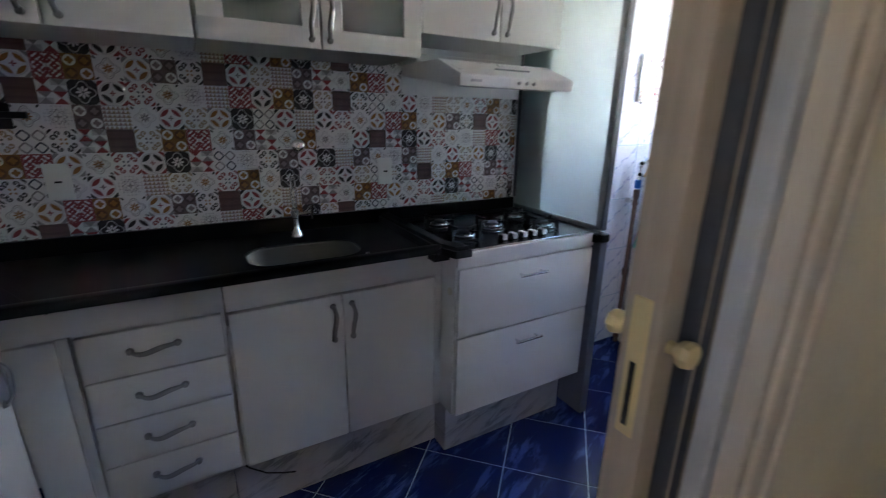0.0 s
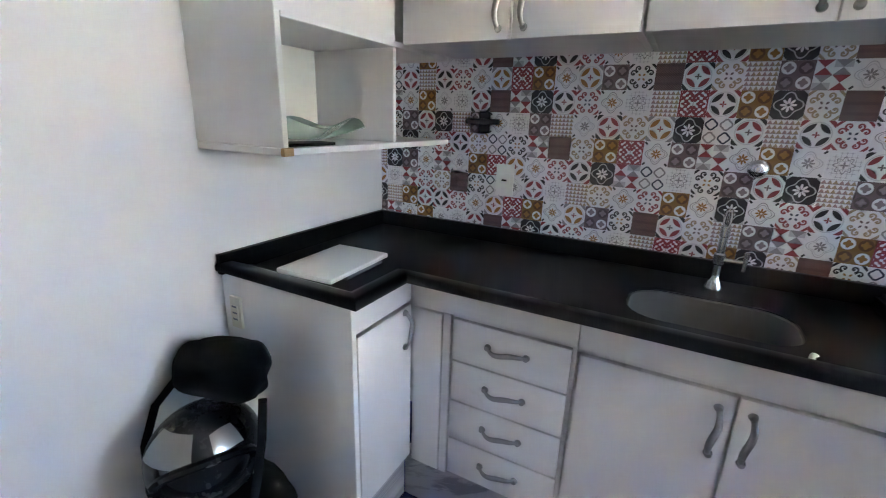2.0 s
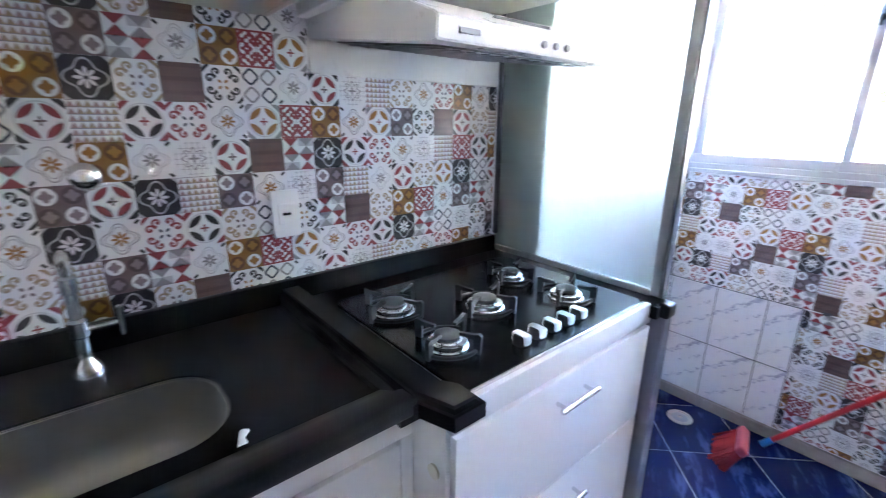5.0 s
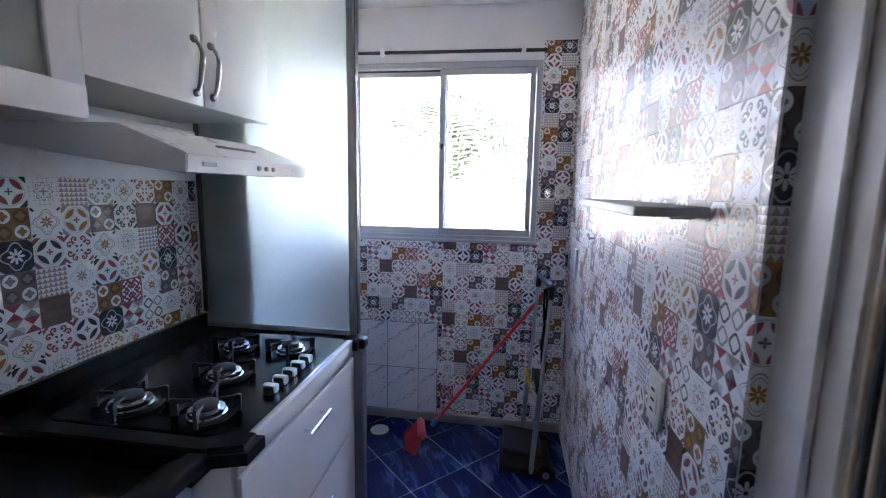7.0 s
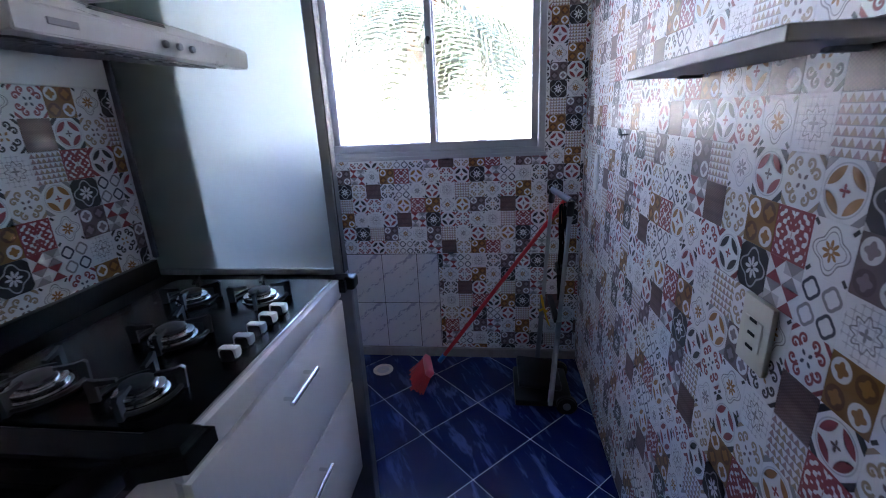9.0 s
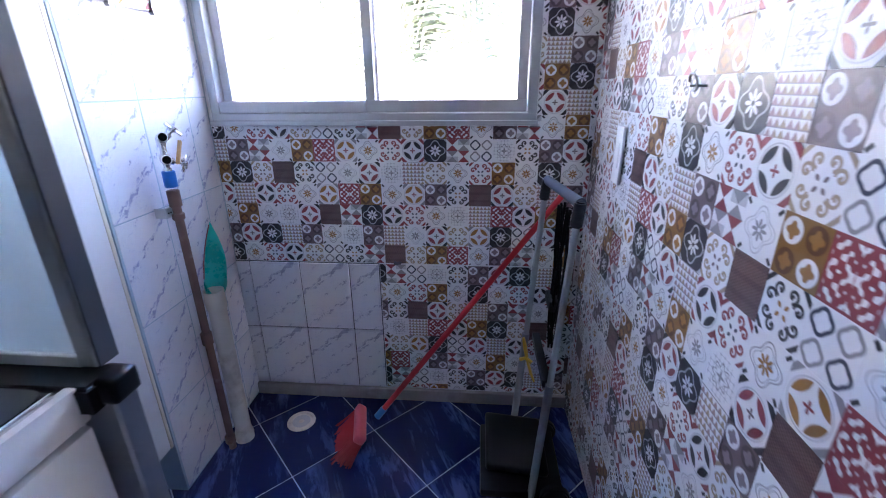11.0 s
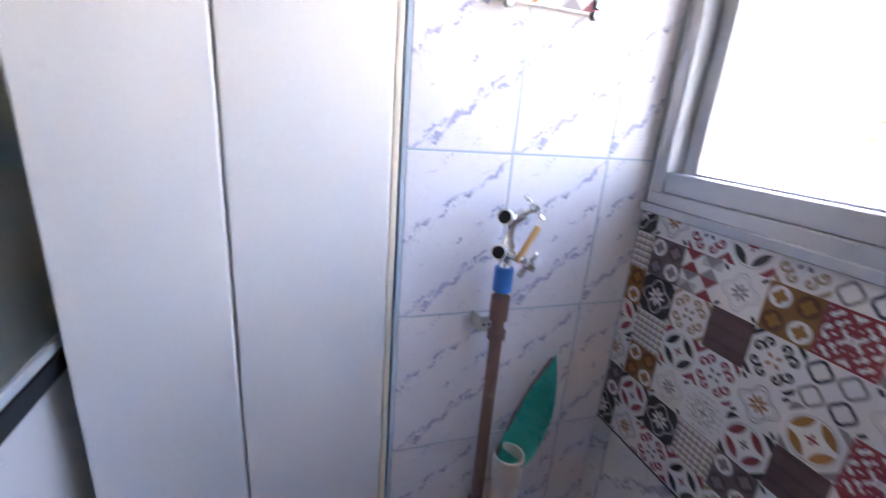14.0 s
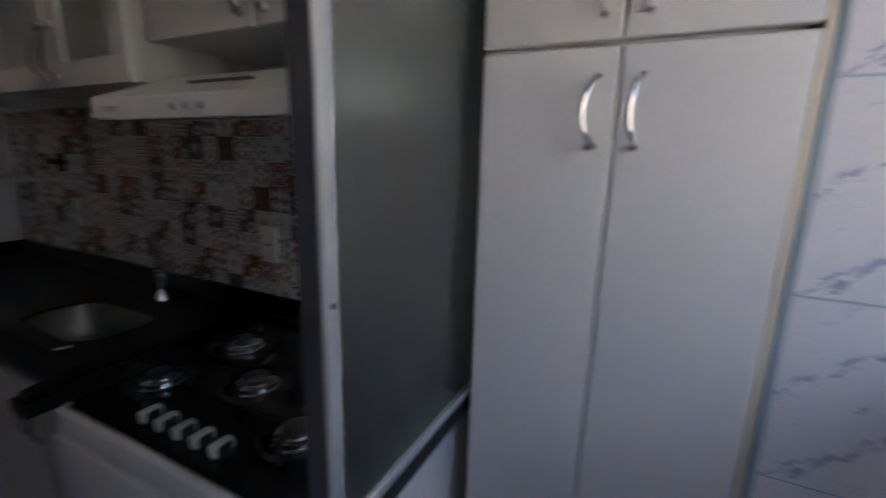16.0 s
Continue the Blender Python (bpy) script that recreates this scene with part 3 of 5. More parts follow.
# ---- handles ----
def bow_handle(parent, at, along, out, length=0.105, material=PEWTER, depth=0.022, wide=0.0085, sideways=0.0):
    """A wavy cast handle: two feet and a bow that swells in the middle."""
    a, o, c = Vector(along), Vector(out), Vector(at)
    pts, rad = [], []
    for k in range(15):
        s = k / 14 * 2 - 1
        lift = depth * (1 - s ** 4) + 0.002
        pts.append(c + a * (s * length / 2) + o * lift + Vector((sideways * (1 - s * s), 0, 0)) + (Vector((0, 0, 0.006 * math.sin(s * 3.0))) * (1 - abs(a.z)) + a.cross(o) * 0.005 * math.sin(s * 3.0) * abs(a.z)) * (material is PEWTER))
        rad.append(wide * (0.62 + 0.38 * (1 - s * s)) + (0.002 if abs(s) > 0.9 else 0))
    bm = sweep(pts, rad, 10, 0.7, o)
    for s in (-1, 1):
        p = c + a * (s * length / 2)
        add(bm, rod(p, p + o * 0.010, wide * 1.25, wide * 0.9, 12))
    h = part("handle", bm, material, parent, "bowed pewter handle" if material is PEWTER else "slim bowed chrome handle")
    h.matrix_parent_inverse = Matrix()
    return h


def bar_handle(parent, x0, x1, y, z, face):
    bm = rod((x0, y, z), (x1, y, z), 0.006, bevel=0.0015)
    for x in (x0 + 0.018, x1 - 0.018):
        add(bm, rod((x, face, z), (x, y, z), 0.0045))
    h = part("handle", bm, CHROME, parent, "straight chrome bar handle")
    h.matrix_parent_inverse = Matrix()


# ---- base cabinets ----
YF, XF = -0.522, 0.497                 # faces of the back run and of the short left run
DT = 0.018                             # door thickness


def front(parent, x0, x1, z0, z1, name="door", y=YF, material=CABINET):
    return part(name, box(x0, y, z0, x1, y + DT, z1, 0.005, 2), material, parent)


base = thing("base_cabinet", (0.85, -0.27, 0), "white kitchen base cabinet with a corner filler and four drawers", "cabinet")
part("body", box(0.50, YF + DT + 0.002, 0.216, 1.000, -0.03, 0.859, 0.001), CABINET, base)
part("top_rail", box(0.500, YF + 0.003, 0.806, 1.001, YF + DT + 0.001, 0.905, 0.001), CABINET, base)
front(base, 0.499, 0.603, 0.222, 0.799, "filler_panel")
part("stile", box(0.605, YF + 0.004, 0.220, 0.632, YF + DT + 0.001, 0.805, 0.002), CABINET, base)
for z0, z1 in ((0.660, 0.796), (0.519, 0.656), (0.377, 0.515), (0.238, 0.373)):
    d = front(base, 0.640, 0.990, z0, z1, "drawer")
    bow_handle(d, (0.813, YF, (z0 + z1) / 2 + 0.006), (1, 0, 0), (0, -1, 0), 0.115)
sinkcab = thing("sink_cabinet", (1.36, -0.27, 0), "white two-door kitchen cabinet under the sink", "cabinet")
part("body", box(1.002, YF + DT + 0.002, 0.216, 1.750, -0.03, 0.745, 0.001), CABINET, sinkcab)
part("top_rail", box(1.003, YF + 0.003, 0.796, 1.750, YF + DT + 0.001, 0.906, 0.001), CABINET, sinkcab)
part("stile", box(1.722, YF + 0.003, 0.218, 1.750, YF + DT + 0.001, 0.795, 0.002), CABINET, sinkcab)
for x0, x1, hx in ((1.008, 1.357, 1.326), (1.362, 1.718, 1.392)):
    d = front(sinkcab, x0, x1, 0.222, 0.788)
    bow_handle(d, (hx, YF, 0.688), (0, 0, 1), (0, -1, 0), 0.125)
left = thing("corner_cabinet", (0.25, -0.68, 0), "white kitchen cabinet on the short side of the worktop", "cabinet")
part("body", box(0.004, -0.792, 0.236, XF - DT - 0.002, -0.532, 0.859, 0.001), CABINET, left)
part("end_panel", box(0.004, -0.812, 0.10, XF + 0.003, -0.793, 0.906, 0.002), CABINET, left)
part("top_rail", box(XF - DT, -0.791, 0.822, XF - 0.002, -0.524, 0.906, 0.001), CABINET, left)
d = part("door", box(XF - DT, -0.785, 0.243, XF, -0.525, 0.812, 0.005, 2), CABINET, left)
bow_handle(d, (XF, -0.565, 0.738), (0, 0, 1), (1, 0, 0), 0.115)
pl = thing("plinth", (0.9, -0.46, 0), "pale marbled plinth of butted panels under the white base cabinets", "plinth")
for x0, x1 in ((0.4405, 0.962), (0.964, 1.388), (1.390, 1.755)):
    part("panel", box(x0, -0.470, -0.004, x1, -0.448, 0.212, 0.002), PLINTH_MARBLE, pl)
part("side_panel", box(0.418, -0.775, -0.004, 0.4400, -0.471, 0.212, 0.002), PLINTH_MARBLE, pl)
part("end_panel", box(0.004, -0.795, -0.004, 0.4170, -0.773, 0.212, 0.002), PLINTH_MARBLE, pl)
stove = thing("hob_cabinet", (2.1, -0.3, 0), "white cabinet with two deep drawers under the hob", "cabinet")
YH = -0.625
part("body", box(1.757, YH + DT + 0.002, 0.212, 2.455, -0.03, 0.885, 0.001), CABINET, stove)
part("top_rail", box(1.758, YH + 0.004, 0.846, 2.452, YH + DT + 0.004, 0.902, 0.004, 2), CABINET, stove)
part("plinth", box(1.757, YH + 0.070, -0.004, 2.40, -0.10, 0.208, 0.003), PLINTH_MARBLE, stove, "pale marbled plinth")
for z0, z1, hz in ((0.563, 0.840, 0.782), (0.216, 0.558, 0.492)):
    d = front(stove, 1.764, 2.446, z0, z1, "drawer", YH)
    bar_handle(d, 2.032, 2.170, YH - 0.026, hz, YH)
hole_at = rod((1.752, -0.575, 0.745), (1.7565, -0.575, 0.745), 0.015, n=18)
part("cover_cap", hole_at, CREAM_PLASTIC, stove, "small round cream cover cap")
part("leg", box(2.458, -0.655, -0.004, 2.500, -0.50, 0.872, 0.004), LEG_GREY, stove, "dark grey metal upright beside the drawers")
part("side_panel", box(2.458, -0.498, 0.10, 2.474, -0.03, 0.872, 0.002), CABINET, stove)

# ---- worktop with sink cut-out and raised hob surround ----
top = thing("worktop", (1.2, -0.3, CT), "black granite worktop with upstand and rounded front edge", "worktop")
hole = rounded(1.092, -0.445, 1.478, -0.222, 0.085, 7)
part("slab", slab([(0.002, -0.002), (1.690, -0.002), (1.690, -0.495), (0.472, -0.495), (0.472, -0.785), (0.002, -0.785)], CT - 0.030, CT, [hole[::-1]], 0.004), GRANITE, top)


# rounded nose round the two runs, mitred at both corners, falling gently inwards; o is the distance from the front
NOSE = [(0.0, 0.914), (0.0, 0.926), (0.003, 0.932), (0.009, 0.936), (0.020, 0.9365), (0.043, 0.934), (0.075, 0.918), (0.113, 0.9005), (0.113, 0.880), (0.1065, 0.880), (0.1065, 0.9075), (0.008, 0.9075), (0.002, 0.910)]


def nosing():
    bm = bmesh.new()
    runs = [[bm.verts.new(p) for p in ((0.003, -0.828 + o, z), (0.529 - o, -0.828 + o, z), (0.529 - o, -0.603 + o, z), (1.700, -0.603 + o, z))] for o, z in NOSE]
    for a, b in zip(runs, runs[1:] + runs[:1]):
        for k in range(3):
            bm.faces.new((a[k], a[k + 1], b[k + 1], b[k]))
    bm.faces.new([r[0] for r in runs])
    bm.faces.new([r[3] for r in runs])
    return bm


part("raised_edge", nosing(), GRANITE, top)
part("drip_edge", slab([(1.691, -0.003), (1.752, -0.003), (1.752, -0.560), (1.787, -0.612), (1.787, -0.668), (1.722, -0.668), (1.700, -0.604), (1.691, -0.604)], 0.904, 0.942, bevel=0.012), GRANITE, top)
part("drip_footing", box(1.689, -0.57, 0.868, 1.753, -0.004, 0.9045, 0), GRANITE, top)
part("hob_surround", slab([(1.753, -0.003), (2.500, -0.003), (2.500, -0.640), (2.440, -0.640), (2.425, -0.105), (1.84, -0.105), (1.80, -0.16), (1.80, -0.56), (1.753, -0.56)], CT - 0.036, CT + 0.004, bevel=0.006), GRANITE, top)
part("end_nose", box(2.455, -0.662, CT - 0.036, 2.504, -0.615, CT + 0.004, 0.010, 3), GRANITE, top)
part("upstand", box(0.024, -0.024, CT - 0.001, 2.476, -0.003, CT + 0.061, 0.004, 2), GRANITE, top)
part("upstand", box(0.003, -0.822, CT - 0.001, 0.023, -0.003, CT + 0.061, 0.004, 2), GRANITE, top)
part("joint", slab([(0.62, -0.58), (0.625, -0.58), (0.33, -0.05), (0.325, -0.05)], CT + 0.0002, CT + 0.0008, bevel=0), BLACK_IRON, top, "dark joint line across the granite", False)


def basin():
    bm = bmesh.new()
    levels = ((0.0, 0.0), (0.004, -0.003), (0.008, -0.075), (0.017, -0.105), (0.036, -0.127), (0.075, -0.136))
    loops = []
    for inset, dz in levels:
        r = max(0.087 - inset * 0.6, 0.03)
        loops.append([bm.verts.new((x, y, CT - 0.003 + dz)) for x, y in rounded(1.090 + inset, -0.447 + inset, 1.480 - inset, -0.220 - inset, r, 7)])
    for a, b in zip(loops, loops[1:]):
        for k in range(len(a)):
            bm.faces.new((a[k], a[(k + 1) % len(a)], b[(k + 1) % len(a)], b[k]))
    bm.faces.new(loops[-1])
    return bm


sink = thing("sink", (1.285, -0.333, CT - 0.14), "rounded stainless steel sink set under the granite", "sink")
part("bowl", basin(), BOWL_STEEL, sink)
part("drain", lathe([(0.030, 0), (0.032, 0.004), (0.018, 0.004), (0.016, 0.001)], Matrix.Translation((1.285, -0.333, CT - 0.1375))), CHROME, sink)

tap = thing("tap", (1.303, -0.115, CT), "chrome sink tap with side lever and clear nozzle", "tap")
m0 = Matrix.Translation((1.303, -0.115, CT))
part("base", lathe([(0.026, 0), (0.026, 0.004), (0.019, 0.022), (0.012, 0.034), (0.011, 0.045)], m0), CHROME, tap)
part("body", lathe([(0.011, 0.04), (0.011, 0.075), (0.016, 0.080), (0.016, 0.108), (0.011, 0.113), (0.010, 0.16), (0.0135, 0.163), (0.0135, 0.19), (0.009, 0.194)], m0), CHROME, tap)
part("nozzle", lathe([(0.008, 0.192), (0.011, 0.20), (0.012, 0.235), (0.006, 0.243)], m0, 16), CLEAR, tap, "clear plastic nozzle")
lev = rod((1.316, -0.120, CT + 0.092), (1.362, -0.132, CT + 0.096), 0.008, 0.006, bevel=0.001)
add(lev, rod((1.364, -0.133, CT + 0.070), (1.366, -0.133, CT + 0.128), 0.0055, 0.0075, bevel=0.002))
part("lever", lev, CHROME, tap)
valve = thing("valve_cover", (1.359, -0.004, 1.25), "round brushed chrome valve cover on the printed wall", "valve")
turn_y = Euler((radians(90), 0, 0)).to_matrix().to_4x4()
part("flange", lathe([(0.027, 0), (0.027, 0.004), (0.020, 0.012), (0.013, 0.016)], Matrix.Translation((1.359, -0.001, 1.25)) @ turn_y), CHROME, valve)
part("stem", lathe([(0.012, 0.014), (0.012, 0.034), (0.007, 0.036)], Matrix.Translation((1.359, -0.001, 1.25)) @ turn_y, 16), CHROME, valve)

# ---- hob ----
hob = thing("gas_hob", (2.1, -0.36, CT), "five-burner gas hob on black glass with chrome knobs", "hob")
part("glass_plate", slab(rounded(1.795, -0.607, 2.430, -0.110, 0.03, 5), CT + 0.004, CT + 0.011, bevel=0.002), MIRROR_BLACK, hob, "shiny black glass plate")
part("front_trim", box(1.81, -0.6110, CT + 0.003, 2.425, -0.6075, CT + 0.011, 0.001), CHROME, hob, "thin bright front trim")


def burner(x, y, r):
    m = Matrix.Translation((x, y, CT + 0.011))
    b = part("burner", lathe([(r * 1.22, 0), (r * 1.24, 0.002), (r * 1.16, 0.004), (r * 1.12, 0.004), (r * 1.10, 0.013), (r * 1.02, 0.0145), (r * 0.80, 0.0150), (r * 0.79, 0.020), (r * 0.70, 0.0205)], m, 32), CHROME, hob, "polished chrome burner")
    part("burner_cap", lathe([(r * 0.74, 0.0205), (r * 0.76, 0.022), (r * 0.75, 0.026), (r * 0.68, 0.0275), (r * 0.15, 0.0278)], m, 28), CAP_GREY, b, "dark enamel cap").matrix_parent_inverse = Matrix()
    for k in range(4):
        m2 = m @ Matrix.Rotation(radians(20 + 90 * k), 4, "Z")
        ell = [(r * 1.70 + 0.014, 0.0), (r * 1.70 + 0.016, 0.040), (r * 1.70 + 0.010, 0.044), (r * 1.60, 0.040), (r * 0.80, 0.038), (r * 0.80, 0.032), (r * 1.66, 0.030), (r * 1.66, 0.0)]
        g = bmesh.new()
        rows = [[g.verts.new(m2 @ Vector((px, py, pz))) for px, pz in ell] for py in (-0.0042, 0.0042)]
        g.faces.new(rows[0]), g.faces.new(rows[1][::-1])
        for a in range(len(ell)):
            c = (a + 1) % len(ell)
            g.faces.new((rows[0][a], rows[0][c], rows[1][c], rows[1][a]))
        part("pan_support", g, BLACK_IRON, hob, "black iron pan support")
    for k in range(2):
        p = [(x + math.cos(radians(20 + 180 * k + t)) * r * 1.84, y + math.sin(radians(20 + 180 * k + t)) * r * 1.84, CT + 0.018) for t in range(0, 91, 15)]
        part("support_rail", sweep(p, 0.0045, 6), BLACK_IRON, hob)


for x, y, r in ((1.885, -0.252, 0.042), (1.879, -0.463, 0.037), (2.078, -0.372, 0.040), (2.280, -0.275, 0.034), (2.290, -0.463, 0.037)):
    burner(x, y, r)
for k in range(5):
    x = 2.003 + 0.051 * k
    kb = part("knob", lathe([(0.0185, 0), (0.018, 0.018), (0.015, 0.022), (0.004, 0.023)], Matrix.Translation((x, -0.556, CT + 0.011)), 20), BLACK_PLASTIC, hob)
    part("knob_grip", box(x - 0.0105, -0.5765, CT + 0.013, x + 0.0105, -0.536, CT + 0.036, 0.006, 2), KNOB_CHROME, kb, "wide chrome grip").matrix_parent_inverse = Matrix()
bag_tie = sweep([(1.462, -0.500, CT + 0.003), (1.468, -0.490, CT + 0.005), (1.470, -0.476, CT + 0.004), (1.478, -0.462, CT + 0.004)], [0.004, 0.007, 0.005, 0.008], 8, 0.5)
solid("paper_scrap", bag_tie, WHITE_PLASTIC, "small crumpled white scrap lying beside the sink", "scrap")


# ---- upper cabinets ----
YU, UB, UT = -0.371, 1.572, 2.24


def glazed_door(parent, x0, x1, gx0, gx1):
    z0, gz = UB, UB + 0.062
    fr = box(x0, YU, z0, x1, YU + 0.02, gz, 0.004, 2)
    add(fr, box(x0, YU, UT - 0.06, x1, YU + 0.02, UT, 0.004, 2), box(x0, YU + 0.0005, gz - 0.01, gx0, YU + 0.0195, UT - 0.05, 0.003), box(gx1, YU + 0.0005, gz - 0.01, x1, YU + 0.0195, UT - 0.05, 0.003))
    d = part("door", fr, CABINET, parent)
    part("pane", box(gx0 - 0.008, YU + 0.010, gz - 0.008, gx1 + 0.008, YU + 0.014, UT - 0.055, 0), CABINET_GLASS, d, "greenish satin glass pane", False).matrix_parent_inverse = Matrix()
    return d


def carcass(parent, x0, x1, y0, z0, z1, material, y1=-0.006, shelves=()):
    t = 0.016
    part("side_panel", box(x0, y0, z0, x0 + t, y1, z1, 0.001), material, parent)
    part("side_panel", box(x1 - t, y0, z0, x1, y1, z1, 0.001), material, parent)
    part("bottom_panel", box(x0 + t, y0, z0, x1 - t, y1, z0 + t, 0.001), material, parent)
    part("top_panel", box(x0 + t, y0, z1 - t, x1 - t, y1, z1, 0.001), material, parent)
    part("back_panel", box(x0 + t, y1 - 0.006, z0 + t, x1 - t, y1, z1 - t, 0), material, parent)
    for z in shelves:
        part("shelf", box(x0 + t, y0 + 0.02, z, x1 - t, y1 - 0.006, z + t, 0.001), material, parent)


up = thing("wall_cabinet", (0.7, -0.18, UB), "white wall cabinet with two plain doors over the worktop", "cabinet", "wall cabinets")
carcass(up, 0.352, 1.026, YU + 0.022, UB + 0.004, UT, CABINET)
for x0, x1, hx in ((0.356, 0.697, 0.664), (0.702, 1.022, 0.735)):
    d = part("door", box(x0, YU, UB, x1, YU + 0.02, UT, 0.005, 2), CABINET, up)
    bow_handle(d, (hx, YU, UB + 0.090), (0, 0, 1), (0, -1, 0), 0.125)
ug = thing("glazed_wall_cabinet", (1.38, -0.18, UB), "white wall cabinet with two satin glass doors", "cabinet", "wall cabinets")
carcass(ug, 1.030, 1.737, YU + 0.022, UB + 0.004, UT, CABINET_IN, shelves=(1.90,))
for x0, x1, a, b, hx in ((1.034, 1.379, 1.106, 1.322, 1.352), (1.384, 1.735, 1.453, 1.668, 1.410)):
    d = glazed_door(ug, x0, x1, a, b)
    bow_handle(d, (hx, YU, UB + 0.090), (0, 0, 1), (0, -1, 0), 0.125)
uh = thing("hood_cabinet", (2.09, -0.17, 1.66), "short white two-door wall cabinet above the hood", "cabinet", "wall cabinets")
carcass(uh, 1.757, 2.420, -0.318, 1.664, UT, CABINET)
for x0, x1, hx in ((1.758, 2.098, 2.068), (2.103, 2.420, 2.133)):
    d = part("door", box(x0, -0.340, 1.660, x1, -0.320, UT, 0.005, 2), CABINET, uh)
    bow_handle(d, (hx, -0.340, 1.758), (0, 0, 1), (0, -1, 0), 0.135)
ul = thing("open_wall_cabinet", (0.16, -0.42, 1.265), "white wall cabinet with an open niche on the side wall", "cabinet", "wall cabinets")
niche = box(0.003, -0.834, 1.265, 0.333, -0.006, 1.283, 0.002)
part("bottom_shelf", niche, CABINET, ul)
part("end_panel", box(0.003, -0.834, 1.284, 0.331, -0.817, UT, 0.002), CABINET, ul)
part("divider", box(0.003, -0.384, 1.284, 0.331, -0.368, 1.566, 0.002), CABINET, ul)
part("niche_top", box(0.003, -0.816, 1.567, 0.331, -0.006, 1.584, 0.002), CABINET, ul)
part("back_panel", box(0.003, -0.816, 1.284, 0.010, -0.385, 1.566, 0.001), CABINET_IN, ul)
part("body", box(0.003, -0.815, 1.585, 0.310, -0.006, UT, 0.001), CABINET, ul)
part("door", box(0.312, -0.832, 1.578, 0.332, -0.376, UT, 0.005, 2), CABINET, ul)
part("edge_chip", box(0.322, -0.8355, 1.2645, 0.3345, -0.805, 1.2835, 0.001), WOOD_EDGE, ul, "bare wood where the edging is chipped")


def bowl():
    bm = bmesh.new()
    n, rings_ = 40, ((0.035, 0.0), (0.06, 0.006), (0.12, 0.030), (0.176, 0.060))
    rows = []
    for r, z in rings_:
        rows.append([bm.verts.new((0.170 + r * 0.78 * math.cos(6.2832 * k / n), -0.600 + r * 1.22 * math.sin(6.2832 * k / n),
                                   1.290 + z * 0.85 + 0.011 * (r / 0.15) ** 2 * math.sin(k * 6.2832 * 5 / n))) for k in range(n)])
    for a, b in zip(rows, rows[1:]):
        for k in range(n):
            bm.faces.new((a[k], a[(k + 1) % n], b[(k + 1) % n], b[k]))
    bm.faces.new(rows[0][::-1])
    bmesh.ops.solidify(bm, geom=bm.faces[:], thickness=0.005)
    return bm


solid("glass_bowl", bowl(), BOWL_GLASS, "wavy-rimmed pale green glass bowl in the open niche", "bowl")
solid("tray", box(0.235, -0.800, 1.284, 0.318, -0.640, 1.292, 0.003, 2), BLACK_PLASTIC, "flat black tray lying in the open niche", "tray")
solid("niche_hook", sweep([(0.012, -0.60, 1.375), (0.020, -0.60, 1.378), (0.022, -0.60, 1.345), (0.022, -0.60, 1.312), (0.030, -0.60, 1.300)], 0.006, 8), STEEL, "small metal hook on the niche back", "hook")

# ---- hood ----
hood = thing("cooker_hood", (2.09, -0.25, 1.478), "slim white cooker hood with a sloping top", "cooker hood")
bm = bmesh.new()
prof = [(-0.012, 1.540), (-0.470, 1.480), (-0.496, 1.480), (-0.499, 1.517), (-0.490, 1.523), (-0.345, 1.578), (-0.330, 1.582), (-0.012, 1.582)]
va = [bm.verts.new((1.822, y, z)) for y, z in prof]
vb = [bm.verts.new((2.362, y, z)) for y, z in prof]
bm.faces.new(va[::-1]), bm.faces.new(vb)
for k in range(len(prof)):
    j = (k + 1) % len(prof)
    bm.faces.new((va[k], va[j], vb[j], vb[k]))
bmesh.ops.bevel(bm, geom=bm.edges[:], offset=0.0025, segments=2, affect="EDGES")
part("body", bm, HOOD_WHITE, hood)
for k in range(3):
    x = 2.083 + 0.036 * k
    part("button", lathe([(0.0065, 0), (0.006, 0.006), (0.003, 0.007)], Matrix.Translation((x, -0.4985, 1.498)) @ turn_y, 14), LIGHT_GREY, hood, "small grey push button")
part("name_badge", box(1.868, -0.5005, 1.494, 1.914, -0.4975, 1.503, 0.0005), LIGHT_GREY, hood, "small grey badge")
part("vent_slot", moved(box(2.02, -0.004, -0.006, 2.19, 0.010, 0.003, 0.002), Matrix.Translation((0, -0.425, 1.549)) @ Euler((radians(-20), 0, 0)).to_matrix().to_4x4()), GREY_PLASTIC, hood, "narrow grey vent slot")
tilt = Matrix.Translation((0, -0.47, 1.480)) @ Euler((radians(7.5), 0, 0)).to_matrix().to_4x4() @ Matrix.Translation((0, 0.47, -1.480))
filt = moved(box(1.87, -0.44, 1.4765, 2.32, -0.06, 1.4795, 0.001), tilt)
part("grease_filter", filt, STEEL, hood, "dull metal grease filter")
for k in range(11):
    part("filter_rib", moved(box(1.895 + 0.038 * k, -0.43, 1.4735, 1.911 + 0.038 * k, -0.07, 1.4770, 0.001), tilt), LIGHT_GREY, hood)
solid("backing_board", box(1.822, -0.0115, 1.464, 2.472, -0.004, 1.560, 0.002), HOOD_WHITE, "white board on the wall behind the hood", "board")
solid("vent_box", box(1.80, -0.20, 1.5825, 2.24, -0.006, 1.612, 0.003), HOOD_WHITE, "flat white duct cover on top of the hood", "duct")

